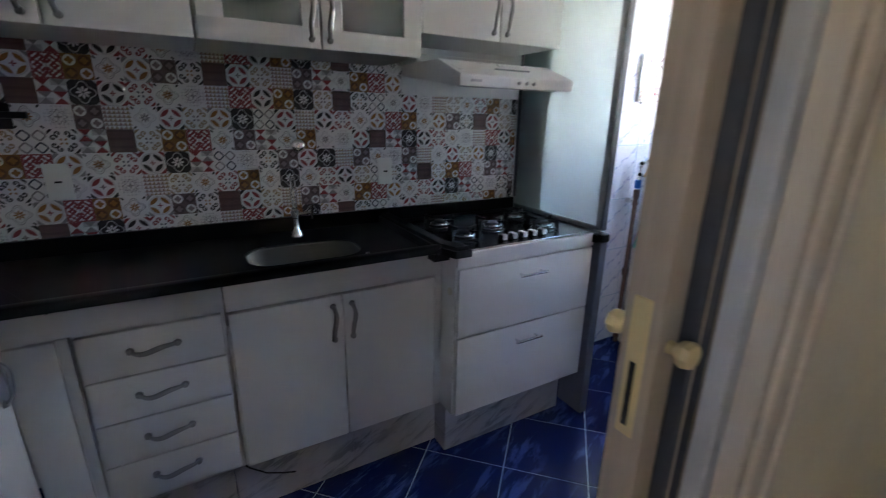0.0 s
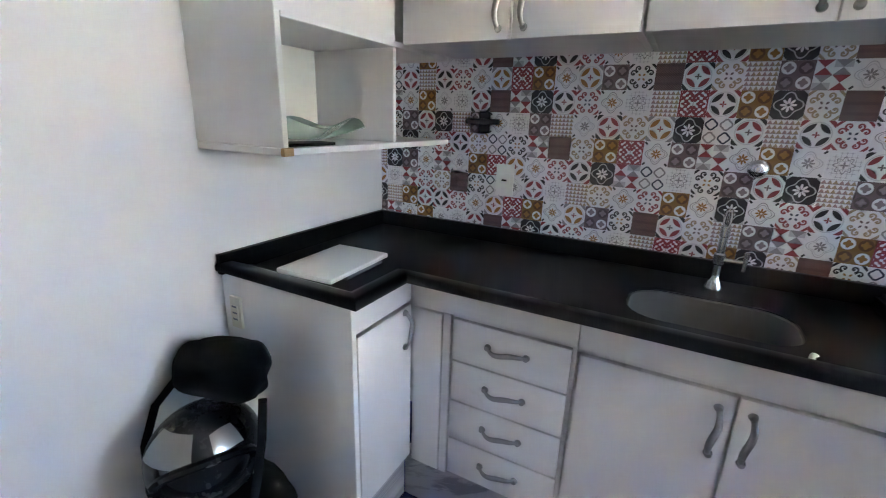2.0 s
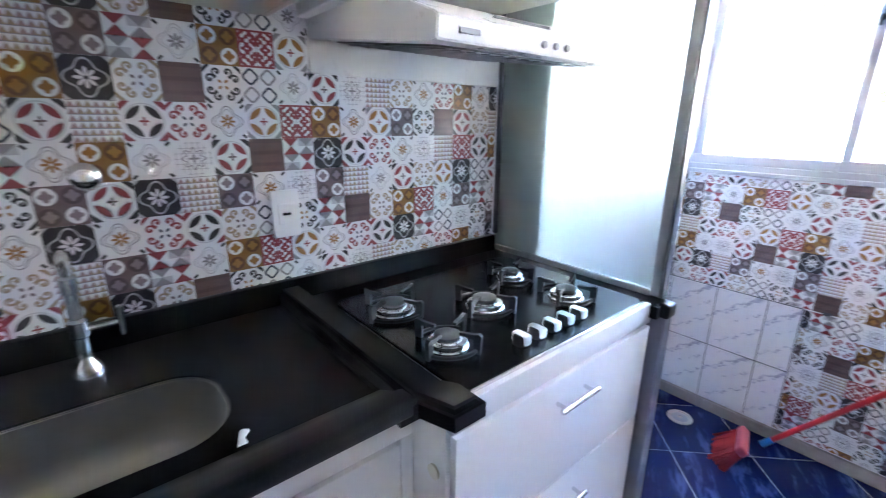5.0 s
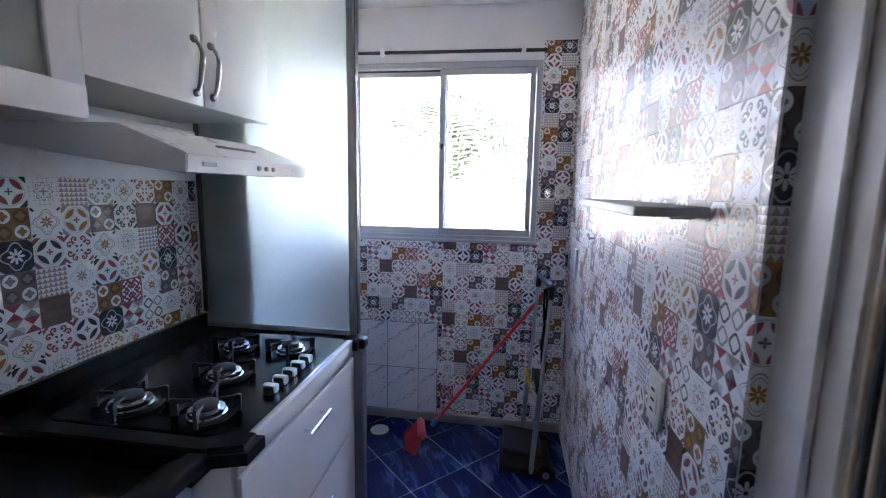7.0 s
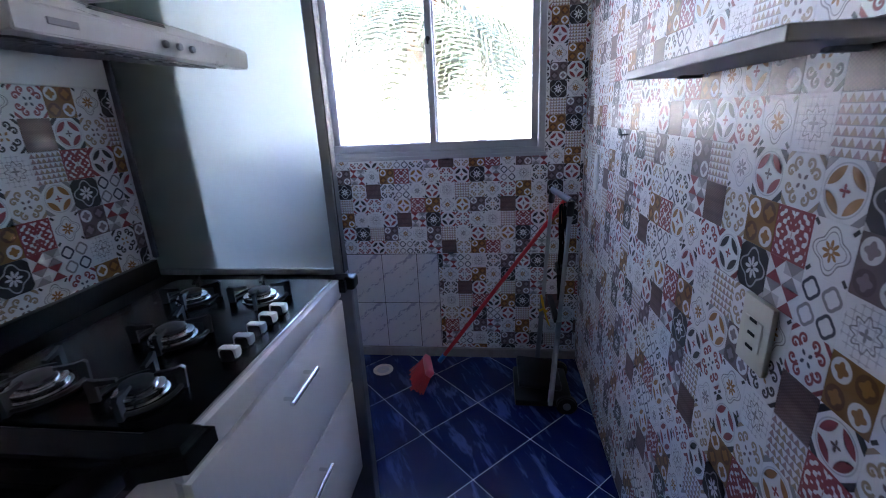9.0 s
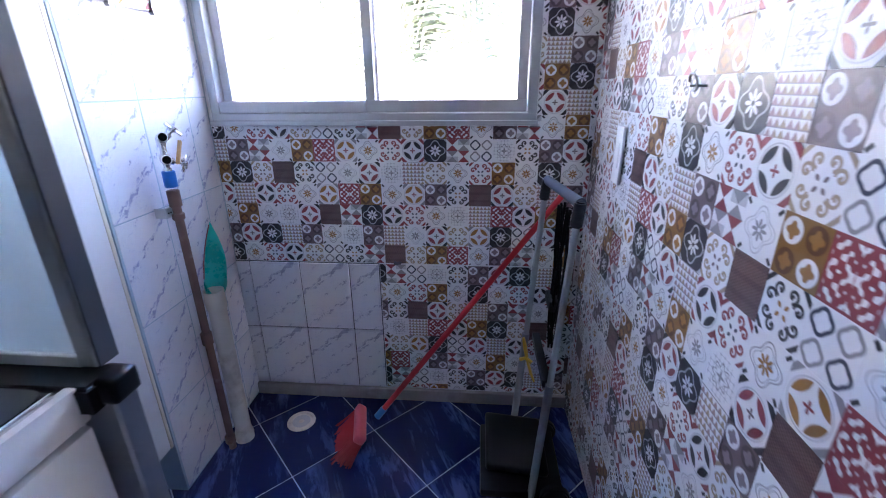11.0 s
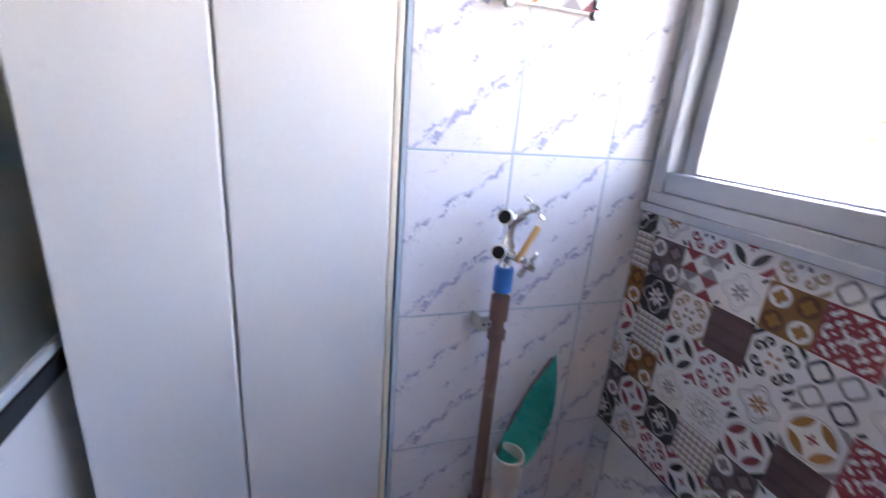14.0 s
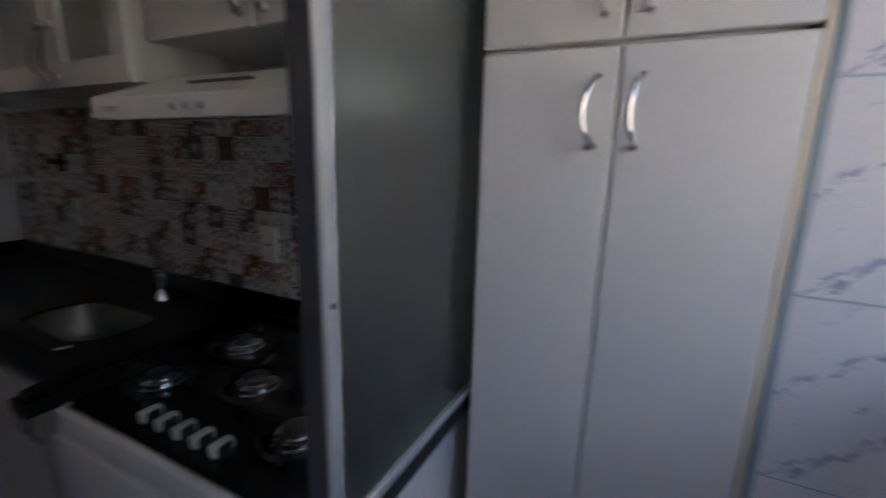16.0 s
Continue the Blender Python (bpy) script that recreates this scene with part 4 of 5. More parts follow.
# ---- glass partition ----
gp = thing("glass_partition", (2.50, -0.3, CT), "frosted glass screen in an aluminium frame beside the hob", "partition")
part("pane", box(2.489, -0.596, CT + 0.012, 2.495, -0.004, TOP - 0.004, 0), FROSTED, gp, "pale green frosted glass", False)
post = box(2.478, -0.625, CT + 0.009, 2.514, -0.597, TOP - 0.003, 0.003)
part("post", post, TUBE_GREY, gp)
part("seal", box(2.4800, -0.6290, CT + 0.010, 2.5120, -0.6252, TOP - 0.003, 0.001), DARK_ALU, gp, "black rubber seal")
part("bottom_rail", box(2.482, -0.596, CT + 0.005, 2.503, -0.004, CT + 0.024, 0.002), ALUMINIUM, gp)
part("wall_channel", box(2.481, -0.022, CT + 0.064, 2.503, -0.004, TOP - 0.004, 0.002), LEG_GREY, gp)
part("rivet", rod((2.512, -0.6105, 1.255), (2.516, -0.6105, 1.255), 0.004, n=10), DARK_ALU, gp)

# ---- tall cupboard ----
cup = thing("tall_cupboard", (2.77, -0.03, 0.2), "tall white four-door cupboard in an alcove", "cupboard")
part("body", box(2.516, YL + 0.022, 0.196, 2.992, 0.125, 2.40, 0.001), CABINET, cup)
part("edge_trim", box(3.006, YL + 0.001, 0.196, 3.018, 0.125, 2.40, 0.003, 2), CREAM_EDGE, cup, "cream edging strip")
for x0, x1, hx in ((2.518, 2.7525, 2.724), (2.7555, 3.005, 2.790)):
    for z0, z1, hz in ((0.200, 1.607, 1.503), (1.615, 2.395, 1.708)):
        d = part("door", box(x0, YL, z0, x1, YL + 0.022, z1, 0.0055, 4), CABINET, cup)
        bow_handle(d, (hx, YL, hz), (0, 0, 1), (0, -1, 0), 0.112, CHROME, 0.034, 0.005, -0.018 if hx < 2.75 else -0.013)
solid("cupboard_plinth", box(2.534, -0.10, -0.004, 3.018, 0.12, 0.194, 0.002), BLACK_PLASTIC, "dark recessed plinth below the tall cupboard", "plinth")

# ---- outlets ----
def outlet(at, w, h, n, material, label, slots="round"):
    """A wall plate; at: matrix with its face along -y."""
    o = thing("wall_outlet", at.translation, label, "outlet", "wall outlets")
    part("plate", moved(box(-w / 2, -0.010, -h / 2, w / 2, -0.0005, h / 2, 0.003, 2), at), material, o)
    part("insert", moved(box(-w * 0.30, -0.0125, -h * 0.22, w * 0.30, -0.0095, h * 0.22, 0.001), at), material, o)
    for k in range(n):
        z = (k - (n - 1) / 2) * h * 0.2
        part("socket_hole", moved(box(-0.010, -0.0135, z - 0.003, 0.010, -0.0120, z + 0.003, 0.0005), at), HOLE if slots == "round" else GREY_PLASTIC, o)


outlet(Matrix.Translation((0.582, -0.004, 1.146)), 0.070, 0.118, 1, WHITE_PLASTIC, "white wall outlet on the printed backsplash")
outlet(Matrix.Translation((1.732, -0.004, 1.132)), 0.070, 0.118, 1, WHITE_PLASTIC, "white switch plate on the printed backsplash")
outlet(Matrix.Translation((0.066, -0.8125, 0.790)), 0.045, 0.100, 3, CREAM_PLASTIC, "cream outlet on the white cabinet end panel", "flat")
flip = Euler((0, 0, radians(180))).to_matrix().to_4x4()
outlet(Matrix.Translation((1.994, YR + 0.004, 0.985)) @ flip, 0.080, 0.120, 3, CREAM_PLASTIC, "cream double outlet with moulded rim on the vinyl wall")
outlet(Matrix.Translation((3.222, YR + 0.004, 1.090)) @ flip, 0.055, 0.150, 0, WHITE_PLASTIC, "narrow white cover plate on the vinyl wall", "flat")

hk = thing("wall_hook", (0.485, -0.01, 1.355), "black plastic knife hook on the printed backsplash", "hook")
part("back_plate", box(0.463, -0.014, 1.315, 0.507, -0.004, 1.392, 0.003), BLACK_PLASTIC, hk)
part("bar", box(0.421, -0.040, 1.346, 0.550, -0.015, 1.366, 0.006, 2), BLACK_PLASTIC, hk)
eye = sweep([(2.818 + 0.014 * math.cos(t), YR + 0.030 + 0.004 * math.sin(t), 1.270 + 0.014 * math.sin(t)) for t in [k * 0.52 for k in range(11)]], 0.0022, 8)
add(eye, rod((2.830, YR + 0.002, 1.264), (2.830, YR + 0.030, 1.264), 0.0022))
solid("cup_hook", eye, STEEL, "open steel cup hook screwed into the vinyl wall", "hook")
sh = thing("wall_shelf", (2.12, -1.45, 1.411), "narrow pale shelf board on the vinyl wall", "shelf")
part("board", box(1.830, -1.386, 1.411, 2.413, YR + 0.004, 1.430, 0.002), surface("greyish_shelf_board", (0.55, 0.54, 0.52), 0.5, vary=0.05), sh)
for x in (1.90, 2.33):
    part("bracket", box(x - 0.009, -1.47, 1.404, x + 0.009, YR + 0.004, 1.4105, 0.002), LIGHT_GREY, sh, "small grey bracket")
mb = Matrix.Translation((0.268, -0.606, CT)) @ Euler((0, 0, radians(3))).to_matrix().to_4x4()
cb = thing("chopping_board", (0.268, -0.606, CT), "flat white plastic board over a dark base standing in for its shadow", "board")
part("top", moved(box(-0.10, -0.145, 0.018, 0.10, 0.145, 0.034, 0.006, 2), mb), WHITE_PLASTIC, cb)
# dark inset base put in for the shadow below the board's edge
part("base", moved(box(-0.088, -0.060, 0.0005, 0.088, 0.130, 0.0178, 0.003), mb), GREY_PLASTIC, cb)

# ---- pipes and hose bib on the tiled wall ----
PX, PY = 3.209, -0.240
pipe = thing("water_pipe", (PX, PY, 0), "brown water pipe with a blue collar and a double tap", "pipe")
part("tube", rod((PX + 0.004, PY, -0.004), (PX, PY, 0.985), 0.0125, n=18), BROWN_PIPE, pipe)
for z, h in ((0.03, 0.03), (0.455, 0.045), (0.895, 0.02), (0.935, 0.050)):
    part("coupling", rod((PX, PY, z), (PX, PY, z + h), 0.0175, n=18, bevel=0.002), BROWN_PIPE, pipe)
part("collar", rod((PX, PY, 0.994), (PX, PY, 1.042), 0.0175, n=18, bevel=0.002), BLUE_PLASTIC, pipe, "bright blue threaded collar")
up_z = Matrix.Translation((PX, PY, 0))
body = lathe([(0.0115, 1.040), (0.0115, 1.048), (0.0085, 1.052), (0.0095, 1.062), (0.0140, 1.070), (0.0145, 1.080), (0.0100, 1.092), (0.0085, 1.102), (0.0095, 1.114), (0.0135, 1.124), (0.0130, 1.136), (0.0080, 1.144)], up_z, 20)
add(body, rod((PX, PY, 1.077), (PX - 0.016, PY - 0.012, 1.077), 0.0085, 0.0075), rod((PX, PY, 1.137), (PX - 0.012, PY - 0.012, 1.139), 0.0085, 0.0075),
    rod((PX, PY, 1.126), (PX + 0.016, PY - 0.010, 1.139), 0.0115, 0.0100, bevel=0.001), rod((PX + 0.014, PY - 0.009, 1.1375), (PX + 0.020, PY - 0.012, 1.1425), 0.0120, n=6), rod((PX + 0.020, PY - 0.012, 1.1425), (PX + 0.031, PY - 0.019, 1.153), 0.0048),
    rod((PX + 0.002, PY - 0.002, 1.072), (PX + 0.012, PY - 0.018, 1.066), 0.0110, 0.0095, bevel=0.001), rod((PX + 0.012, PY - 0.018, 1.066), (PX + 0.023, PY - 0.036, 1.059), 0.0048))
part("tap_body", body, CHROME, pipe)
for z, dx in ((1.077, -0.016), (1.139, -0.012)):
    p, q = Vector((PX + dx, PY - 0.012, z)), Vector((PX + dx - 0.013, PY - 0.026, z + 0.001))
    part("spout_end", rod(p, q, 0.0105, 0.0140, n=18, bevel=0.0015), WHITE_PLASTIC, pipe, "white spout rim")
    d = (q - p).normalized()
    part("spout_bore", rod(q - d * 0.001, q + d * 0.0008, 0.0112, n=18), HOLE, pipe)


def cross_grip(c, axis, spin=0.0, r=0.027):
    """A four-armed tap handle with arms that widen outwards."""
    a = Vector(axis).normalized()
    s0 = a.orthogonal().normalized()
    t0 = a.cross(s0)
    bm = rod(Vector(c) - a * 0.007, Vector(c) + a * 0.007, 0.0085, n=12, bevel=0.001)
    for k in range(4):
        d = s0 * math.cos(spin + k * math.pi / 2) + t0 * math.sin(spin + k * math.pi / 2)
        add(bm, sweep([Vector(c) + d * r * f for f in (0.15, 0.5, 0.85, 1.0)], [0.0045, 0.0055, 0.0068, 0.0040], 8, 0.7, a))
    return bm


part("cross_handle", cross_grip((PX + 0.024, PY - 0.038, 1.058), (0.35, -0.90, -0.20), 0.15), CHROME, pipe)
part("cross_handle", cross_grip((PX + 0.032, PY - 0.020, 1.155), (0.62, -0.35, 0.70), 0.2), CHROME, pipe)
part("wall_clamp", add(box(PX - 0.030, PY + 0.012, 0.905, PX + 0.010, PY + 0.018, 0.935, 0.001), box(PX - 0.032, PY + 0.015, 0.905, PX - 0.027, YL - 0.001, 0.935, 0.001)), ALUMINIUM, pipe, "perforated steel clamp")
for k in range(3):
    part("clamp_hole", rod((PX - 0.022 + 0.010 * k, PY + 0.0115, 0.920), (PX - 0.022 + 0.010 * k, PY + 0.0118, 0.920), 0.003, n=10), HOLE, pipe)
peg = moved(add(box(-0.005, -0.004, -0.036, 0.005, 0.0, 0.036, 0.0015), box(-0.005, 0.001, -0.036, 0.005, 0.005, 0.036, 0.0015)), Matrix.Translation((PX + 0.023, PY - 0.030, 1.092)) @ Euler((0.1, radians(30), 0.3)).to_matrix().to_4x4())
solid("clothes_peg", peg, PEG_WOOD, "wooden clothes peg clipped on the tap", "peg")

drainpipe = thing("waste_pipe", (3.262, -0.262, 0), "dirty white upright waste pipe standing in the corner", "pipe")
part("tube", lathe([(0.030, -0.004), (0.0285, 0.02), (0.0285, 0.56), (0.0325, 0.57), (0.0325, 0.632), (0.028, 0.632), (0.028, 0.58)], Matrix.Translation((3.262, -0.262, 0)), 24), WHITE_PIPE, drainpipe)
part("foot_collar", lathe([(0.034, -0.004), (0.034, 0.03), (0.030, 0.045), (0.026, 0.046)], Matrix.Translation((3.262, -0.262, 0)), 24), WHITE_PIPE, drainpipe)


SCOOP_A, SCOOP_B = Vector((3.254, -0.264, 0.588)), Vector((3.352, -0.236, 0.842))


def scoop_ring(t):
    """One cross-section of the cut bottle: an open arc that widens from the mouth and runs out to a point."""
    axis = (SCOOP_B - SCOOP_A).normalized()
    gape = (Vector((-0.62, -0.76, 0.20)) - axis * Vector((-0.62, -0.76, 0.20)).dot(axis)).normalized()
    side = axis.cross(gape)
    r = 0.020 + 0.016 * min(1.0, t / 0.22) if t < 0.45 else 0.036 * max(0.02, (1 - ((t - 0.45) / 0.55) ** 1.7))
    wide = radians(150 if t < 0.10 else 150 - 62 * min(1.0, (t - 0.10) / 0.18))
    c = SCOOP_A + (SCOOP_B - SCOOP_A) * t + side * 0.010 * math.sin(t * 3.0)
    return [c - gape * r * math.cos(f) + side * r * math.sin(f) for f in [-wide + 2 * wide * k / 14 for k in range(15)]]


def teal_scoop():
    bm = bmesh.new()
    rows = [[bm.verts.new(p) for p in scoop_ring(j / 20)] for j in range(21)]
    for a, b in zip(rows, rows[1:]):
        for k in range(14):
            bm.faces.new((a[k], a[k + 1], b[k + 1], b[k]))
    bmesh.ops.solidify(bm, geom=bm.faces[:], thickness=0.0018)
    return bm


scoop = thing("plastic_scoop", SCOOP_A, "cut-open teal plastic bottle stuck into the waste pipe", "bottle")
part("shell", teal_scoop(), TEAL_PLASTIC, scoop)
part("cut_rim", sweep([scoop_ring(0.30 + 0.035 * k)[0] for k in range(20)], 0.0022, 6), surface("dull_red_rim", (0.34, 0.10, 0.11), 0.5), scoop, "dull red cut edge")

# ---- key board ----
bx0, bx1, bz0, bz1 = 3.150, 3.362, 1.470, 1.713
kb = thing("key_board", (3.256, YL - 0.01, bz0), "white tile board with five printed squares, hooks and two clips", "board")
part("board", box(bx0, YL - 0.016, bz0, bx1, YL - 0.004, bz1, 0.001), WHITE_PLASTIC, kb)


def printed_square(mesh_name, letter, x, z, size, y):
    """A flat printed square facing -y, with its own picture coordinates."""
    bm = box(x - size / 2, y - 0.0008, z - size / 2, x + size / 2, y, z + size / 2, 0)
    uv = bm.loops.layers.uv.new("uv")
    for f in bm.faces:
        for lp in f.loops:
            lp[uv].uv = ((lp.vert.co.x - x) / size + 0.5, (lp.vert.co.z - z) / size + 0.5)
    return part("printed_square", bm, KEY_PRINTS[letter], kb, mesh_name, False)


for nm, letter, x, z in (("mauve ringed square", "rings", bx0 + 0.042, bz1 - 0.040), ("brown petal square", "petals", bx1 - 0.039, bz1 - 0.040), ("dark scroll square", "dark", 3.255, 1.591),
                         ("ochre scroll square", "gold", bx0 + 0.042, bz0 + 0.041), ("triangle square", "wheel", bx1 - 0.054, bz0 + 0.041)):
    printed_square(nm, letter, x, z, 0.076, YL - 0.0165)
for x, tilt in ((bx0 + 0.024, 0.0), (bx1 - 0.022, 0.2)):
    m = Matrix.Translation((x, YL - 0.019, bz0 + 0.036)) @ Euler((0, tilt, 0)).to_matrix().to_4x4()
    part("clip", moved(add(box(-0.006, -0.004, -0.030, 0.006, 0.002, 0.034, 0.002), rod((0, -0.010, -0.040), (0, 0.004, -0.040), 0.007, n=14, bevel=0.001)), m), STEEL, kb, "steel spring clip")
for x in (bx0 + 0.058, bx1 - 0.045):
    part("hook", sweep([(x, YL - 0.018, 1.640), (x, YL - 0.030, 1.636), (x - 0.008, YL - 0.036, 1.632), (x - 0.016, YL - 0.034, 1.637)], 0.0016, 6), STEEL, kb, "thin wire hook")

# ---- broom ----
broom = thing("broom", (3.26, -0.70, 0), "red broom leaning across the corner", "broom")
part("stick", rod((3.305, -0.800, 0.128), (3.470, -1.440, 0.945), 0.0105, n=16, bevel=0.003), RED_PAINT, broom)
part("ferrule", rod((3.299, -0.778, 0.100), (3.306, -0.806, 0.136), 0.0130, n=16), BLUE_PLASTIC, broom, "blue plastic ferrule")
hm = Matrix.Translation((3.262, -0.722, 0.098)) @ Euler((radians(38), radians(4), radians(14))).to_matrix().to_4x4()
part("head", moved(box(-0.095, -0.020, -0.018, 0.095, 0.020, 0.018, 0.012, 3), hm), PINK_PLASTIC, broom, "pink-red broom head")
tuft = bmesh.new()
rng = random.Random(5)
for i in range(30):
    for j in range(4):
        x, y = -0.088 + i * 0.006, -0.014 + j * 0.009
        p = hm @ Vector((x, y, -0.012))
        q = hm @ Vector((x * 1.18 + rng.uniform(-0.008, 0.008), y * 2.2 + rng.uniform(-0.01, 0.01), -0.112 + rng.uniform(-0.01, 0.006)))
        q.z = max(q.z, 0.001)
        add(tuft, rod(p, q, 0.0036, 0.0030, 5))
part("bristles", tuft, RED_BRISTLE, broom, "dark red bristles")

# ---- folded luggage cart ----
cart = thing("luggage_cart", (3.19, -1.30, 0), "folded luggage cart with grey tubes leaning on the vinyl wall", "cart")
for x, y in ((3.325, -1.345), (3.052, -1.385)):
    part("tube", rod((x, y + 0.055, 0.05), (x, y + 0.004, 0.955), 0.0095, n=14), TUBE_GREY, cart)
    part("tube_sleeve", rod((x, y + 0.058, 0.04), (x, y + 0.032, 0.47), 0.0125, n=14), GREY_PLASTIC, cart)
    part("corner_joint", add(rod((x, y + 0.006, 0.940), (x, y, 1.005), 0.0150, n=14, bevel=0.004)), BLACK_PLASTIC, cart, "black corner joint")
part("grip", rod((3.330, -1.345, 1.000), (3.047, -1.386, 1.000), 0.0140, n=18, bevel=0.004), GRIP_FOAM, cart, "thick grey foam grip")
part("base_plate", box(3.045, -1.430, 0.030, 3.335, -1.165, 0.062, 0.010, 2), BLACK_PLASTIC, cart)
part("folding_platform", moved(box(-0.12, -0.10, 0.0, 0.12, 0.10, 0.030, 0.012, 3), Matrix.Translation((3.19, -1.28, 0.105)) @ Euler((radians(6), 0, 0)).to_matrix().to_4x4()), BLACK_PLASTIC, cart, "black folding platform")
for x in (3.045, 3.335):
    w = part("wheel", rod((x - 0.014, -1.40, 0.045), (x + 0.014, -1.40, 0.045), 0.048, n=24, bevel=0.006), BLACK_PLASTIC, cart)
    part("hub", rod((x - 0.017, -1.40, 0.045), (x + 0.017, -1.40, 0.045), 0.018, n=16), GREY_PLASTIC, w).matrix_parent_inverse = Matrix()
part("crossbar", box(3.06, -1.358, 0.455, 3.32, -1.332, 0.480, 0.006, 2), BLACK_PLASTIC, cart)
for k in range(9):
    a = rng.uniform(-0.05, 0.05)
    pts = [(3.20 + a * (0.9 - 0.7 * abs(t - 0.3)) + 0.014 * math.sin(t * 5 + k), -1.375 + 0.012 * math.cos(t * 4 + k * 2), 0.955 - 0.44 * t) for t in [i / 10 for i in range(11)]]
    part("elastic_cord", sweep(pts, 0.0038, 6), BLACK_CLOTH, cart, "black elastic cord")
part("cord_clamp", moved(box(-0.030, -0.018, -0.018, 0.055, 0.018, 0.018, 0.007, 2), Matrix.Translation((3.19, -1.37, 0.66))), BLACK_PLASTIC, cart)
hook_y = sweep([(3.200, -1.290, 0.530), (3.196, -1.296, 0.500), (3.190, -1.305, 0.455), (3.186, -1.318, 0.410), (3.184, -1.330, 0.380)], [0.006, 0.009, 0.007, 0.008, 0.005], 8, 0.6)
add(hook_y, sweep([(3.204, -1.285, 0.448), (3.192, -1.300, 0.462), (3.182, -1.318, 0.452)], 0.006, 8))
part("cord_hook", hook_y, YELLOW_PLASTIC, cart, "yellow plastic cord hook")

# ---- floor drain ----
dr = thing("floor_drain", (3.360, -0.447, 0), "round white floor drain in the blue tiles", "drain")
part("rim", lathe([(0.056, -0.002), (0.055, 0.004), (0.045, 0.005), (0.043, 0.002)], Matrix.Translation((3.360, -0.447, 0)), 28), WHITE_PIPE, dr)
part("grate", lathe([(0.042, 0.0), (0.030, 0.0035), (0.012, 0.004), (0.010, 0.001)], Matrix.Translation((3.360, -0.447, 0)), 24), LIGHT_GREY, dr)

# ---- bag and helmet against the left wall ----
def lump(cx, cy, cz, sx, sy, sz, seed, rough=0.10, power=3.0, sub=4):
    bm = bmesh.new()
    bmesh.ops.create_icosphere(bm, subdivisions=sub, radius=1)
    for v in bm.verts:
        d = v.co.copy()
        k = (abs(d.x) ** power + abs(d.y) ** power + abs(d.z) ** power) ** (-1 / power)
        n = noise.noise(d * 1.7 + Vector((seed, 0, 0))) * rough + noise.noise(d * 5.0 + Vector((0, seed, 0))) * rough * 0.35
        v.co = Vector((cx + d.x * k * sx * (1 + n), cy + d.y * k * sy * (1 + n), cz + d.z * k * sz * (1 + n)))
    return bm


bag = thing("backpack", (0.22, -1.02, 0), "black fabric backpack with straps standing against the white wall", "backpack")
part("main_body", lump(0.215, -1.035, 0.215, 0.195, 0.175, 0.215, 2.0), BLACK_CLOTH, bag)
part("top_pouch", moved(lump(0, 0, 0, 0.130, 0.068, 0.075, 7.0, 0.14, 4.0), Matrix.Translation((0.170, -0.950, 0.705)) @ Euler((radians(-14), radians(-10), radians(8))).to_matrix().to_4x4()), BLACK_CLOTH, bag, "padded black pouch")
for pts in ([(0.06, -1.00, 0.68), (0.025, -1.06, 0.60), (0.022, -1.10, 0.50), (0.05, -1.12, 0.38), (0.10, -1.12, 0.28)],
            [(0.36, -0.98, 0.70), (0.395, -1.02, 0.62), (0.40, -1.05, 0.52), (0.39, -1.08, 0.40), (0.37, -1.10, 0.28)]):
    part("strap", sweep(pts, 0.011, 8, 0.3, (1, -0.4, 0)), BLACK_CLOTH, bag, "flat black strap")
helm = thing("helmet", (0.21, -1.06, 0.41), "black motorcycle helmet with a bright visor on the backpack", "helmet")
HC, HR = Vector((0.205, -1.045, 0.530)), Vector((0.125, 0.140, 0.125))


def on_shell(az, el, k=1.0):
    """A point of the helmet's shell, by degrees round and up."""
    a, e = radians(az), radians(el)
    return HC + Vector((HR.x * math.cos(a) * math.cos(e), HR.y * math.sin(a) * math.cos(e), HR.z * math.sin(e))) * k


def shell_patch(az0, az1, el0, el1, k):
    bm = bmesh.new()
    grid = [[bm.verts.new(on_shell(az0 + (az1 - az0) * i / 8, el0 + (el1 - el0) * j / 6 - 8 * (i / 8 - 0.5) ** 2, k)) for i in range(9)] for j in range(7)]
    for a, b in zip(grid, grid[1:]):
        for i in range(8):
            bm.faces.new((a[i], a[i + 1], b[i + 1], b[i]))
    bmesh.ops.solidify(bm, geom=bm.faces[:], thickness=0.002)
    return bm


part("shell", lump(*HC, *HR, 4.0, 0.0, 2.0), HELMET_BLACK, helm)
# two pale patches carry the bright reflection on shell and visor
part("visor", shell_patch(-110, -42, 24, 58, 1.02), VISOR_GLEAM, helm, "pale visor patch with the reflection put into its colour")
part("visor", shell_patch(-20, 14, 27, 52, 1.02), VISOR_GLEAM, helm, "pale visor patch with the reflection put into its colour")
ring = [on_shell(-29 + 52 * math.cos(radians(t)), -2 + 27 * math.sin(radians(t)), 1.03) for t in range(0, 361, 15)]
part("opening_rim", sweep(ring, 0.012, 8), HELMET_BLACK, helm, "thick black rim round the opening")
# flat black patch on the shell stands in for the opening's shaded recess
gap = bmesh.new()
mid = gap.verts.new(on_shell(-29, -2, 1.012))
edge_vs = [gap.verts.new(on_shell(-29 + 50 * math.cos(radians(t)), -2 + 26 * math.sin(radians(t)), 1.012)) for t in range(0, 360, 15)]
for k in range(24):
    gap.faces.new((mid, edge_vs[k], edge_vs[(k + 1) % 24]))
part("opening_shade", gap, HOLE, helm, "dark patch standing for the shaded opening")
cable = sweep([(0.985, -0.49, 0.225), (1.01, -0.50, 0.20), (1.06, -0.505, 0.16), (1.12, -0.49, 0.12), (1.16, -0.482, 0.10)], 0.003, 6)
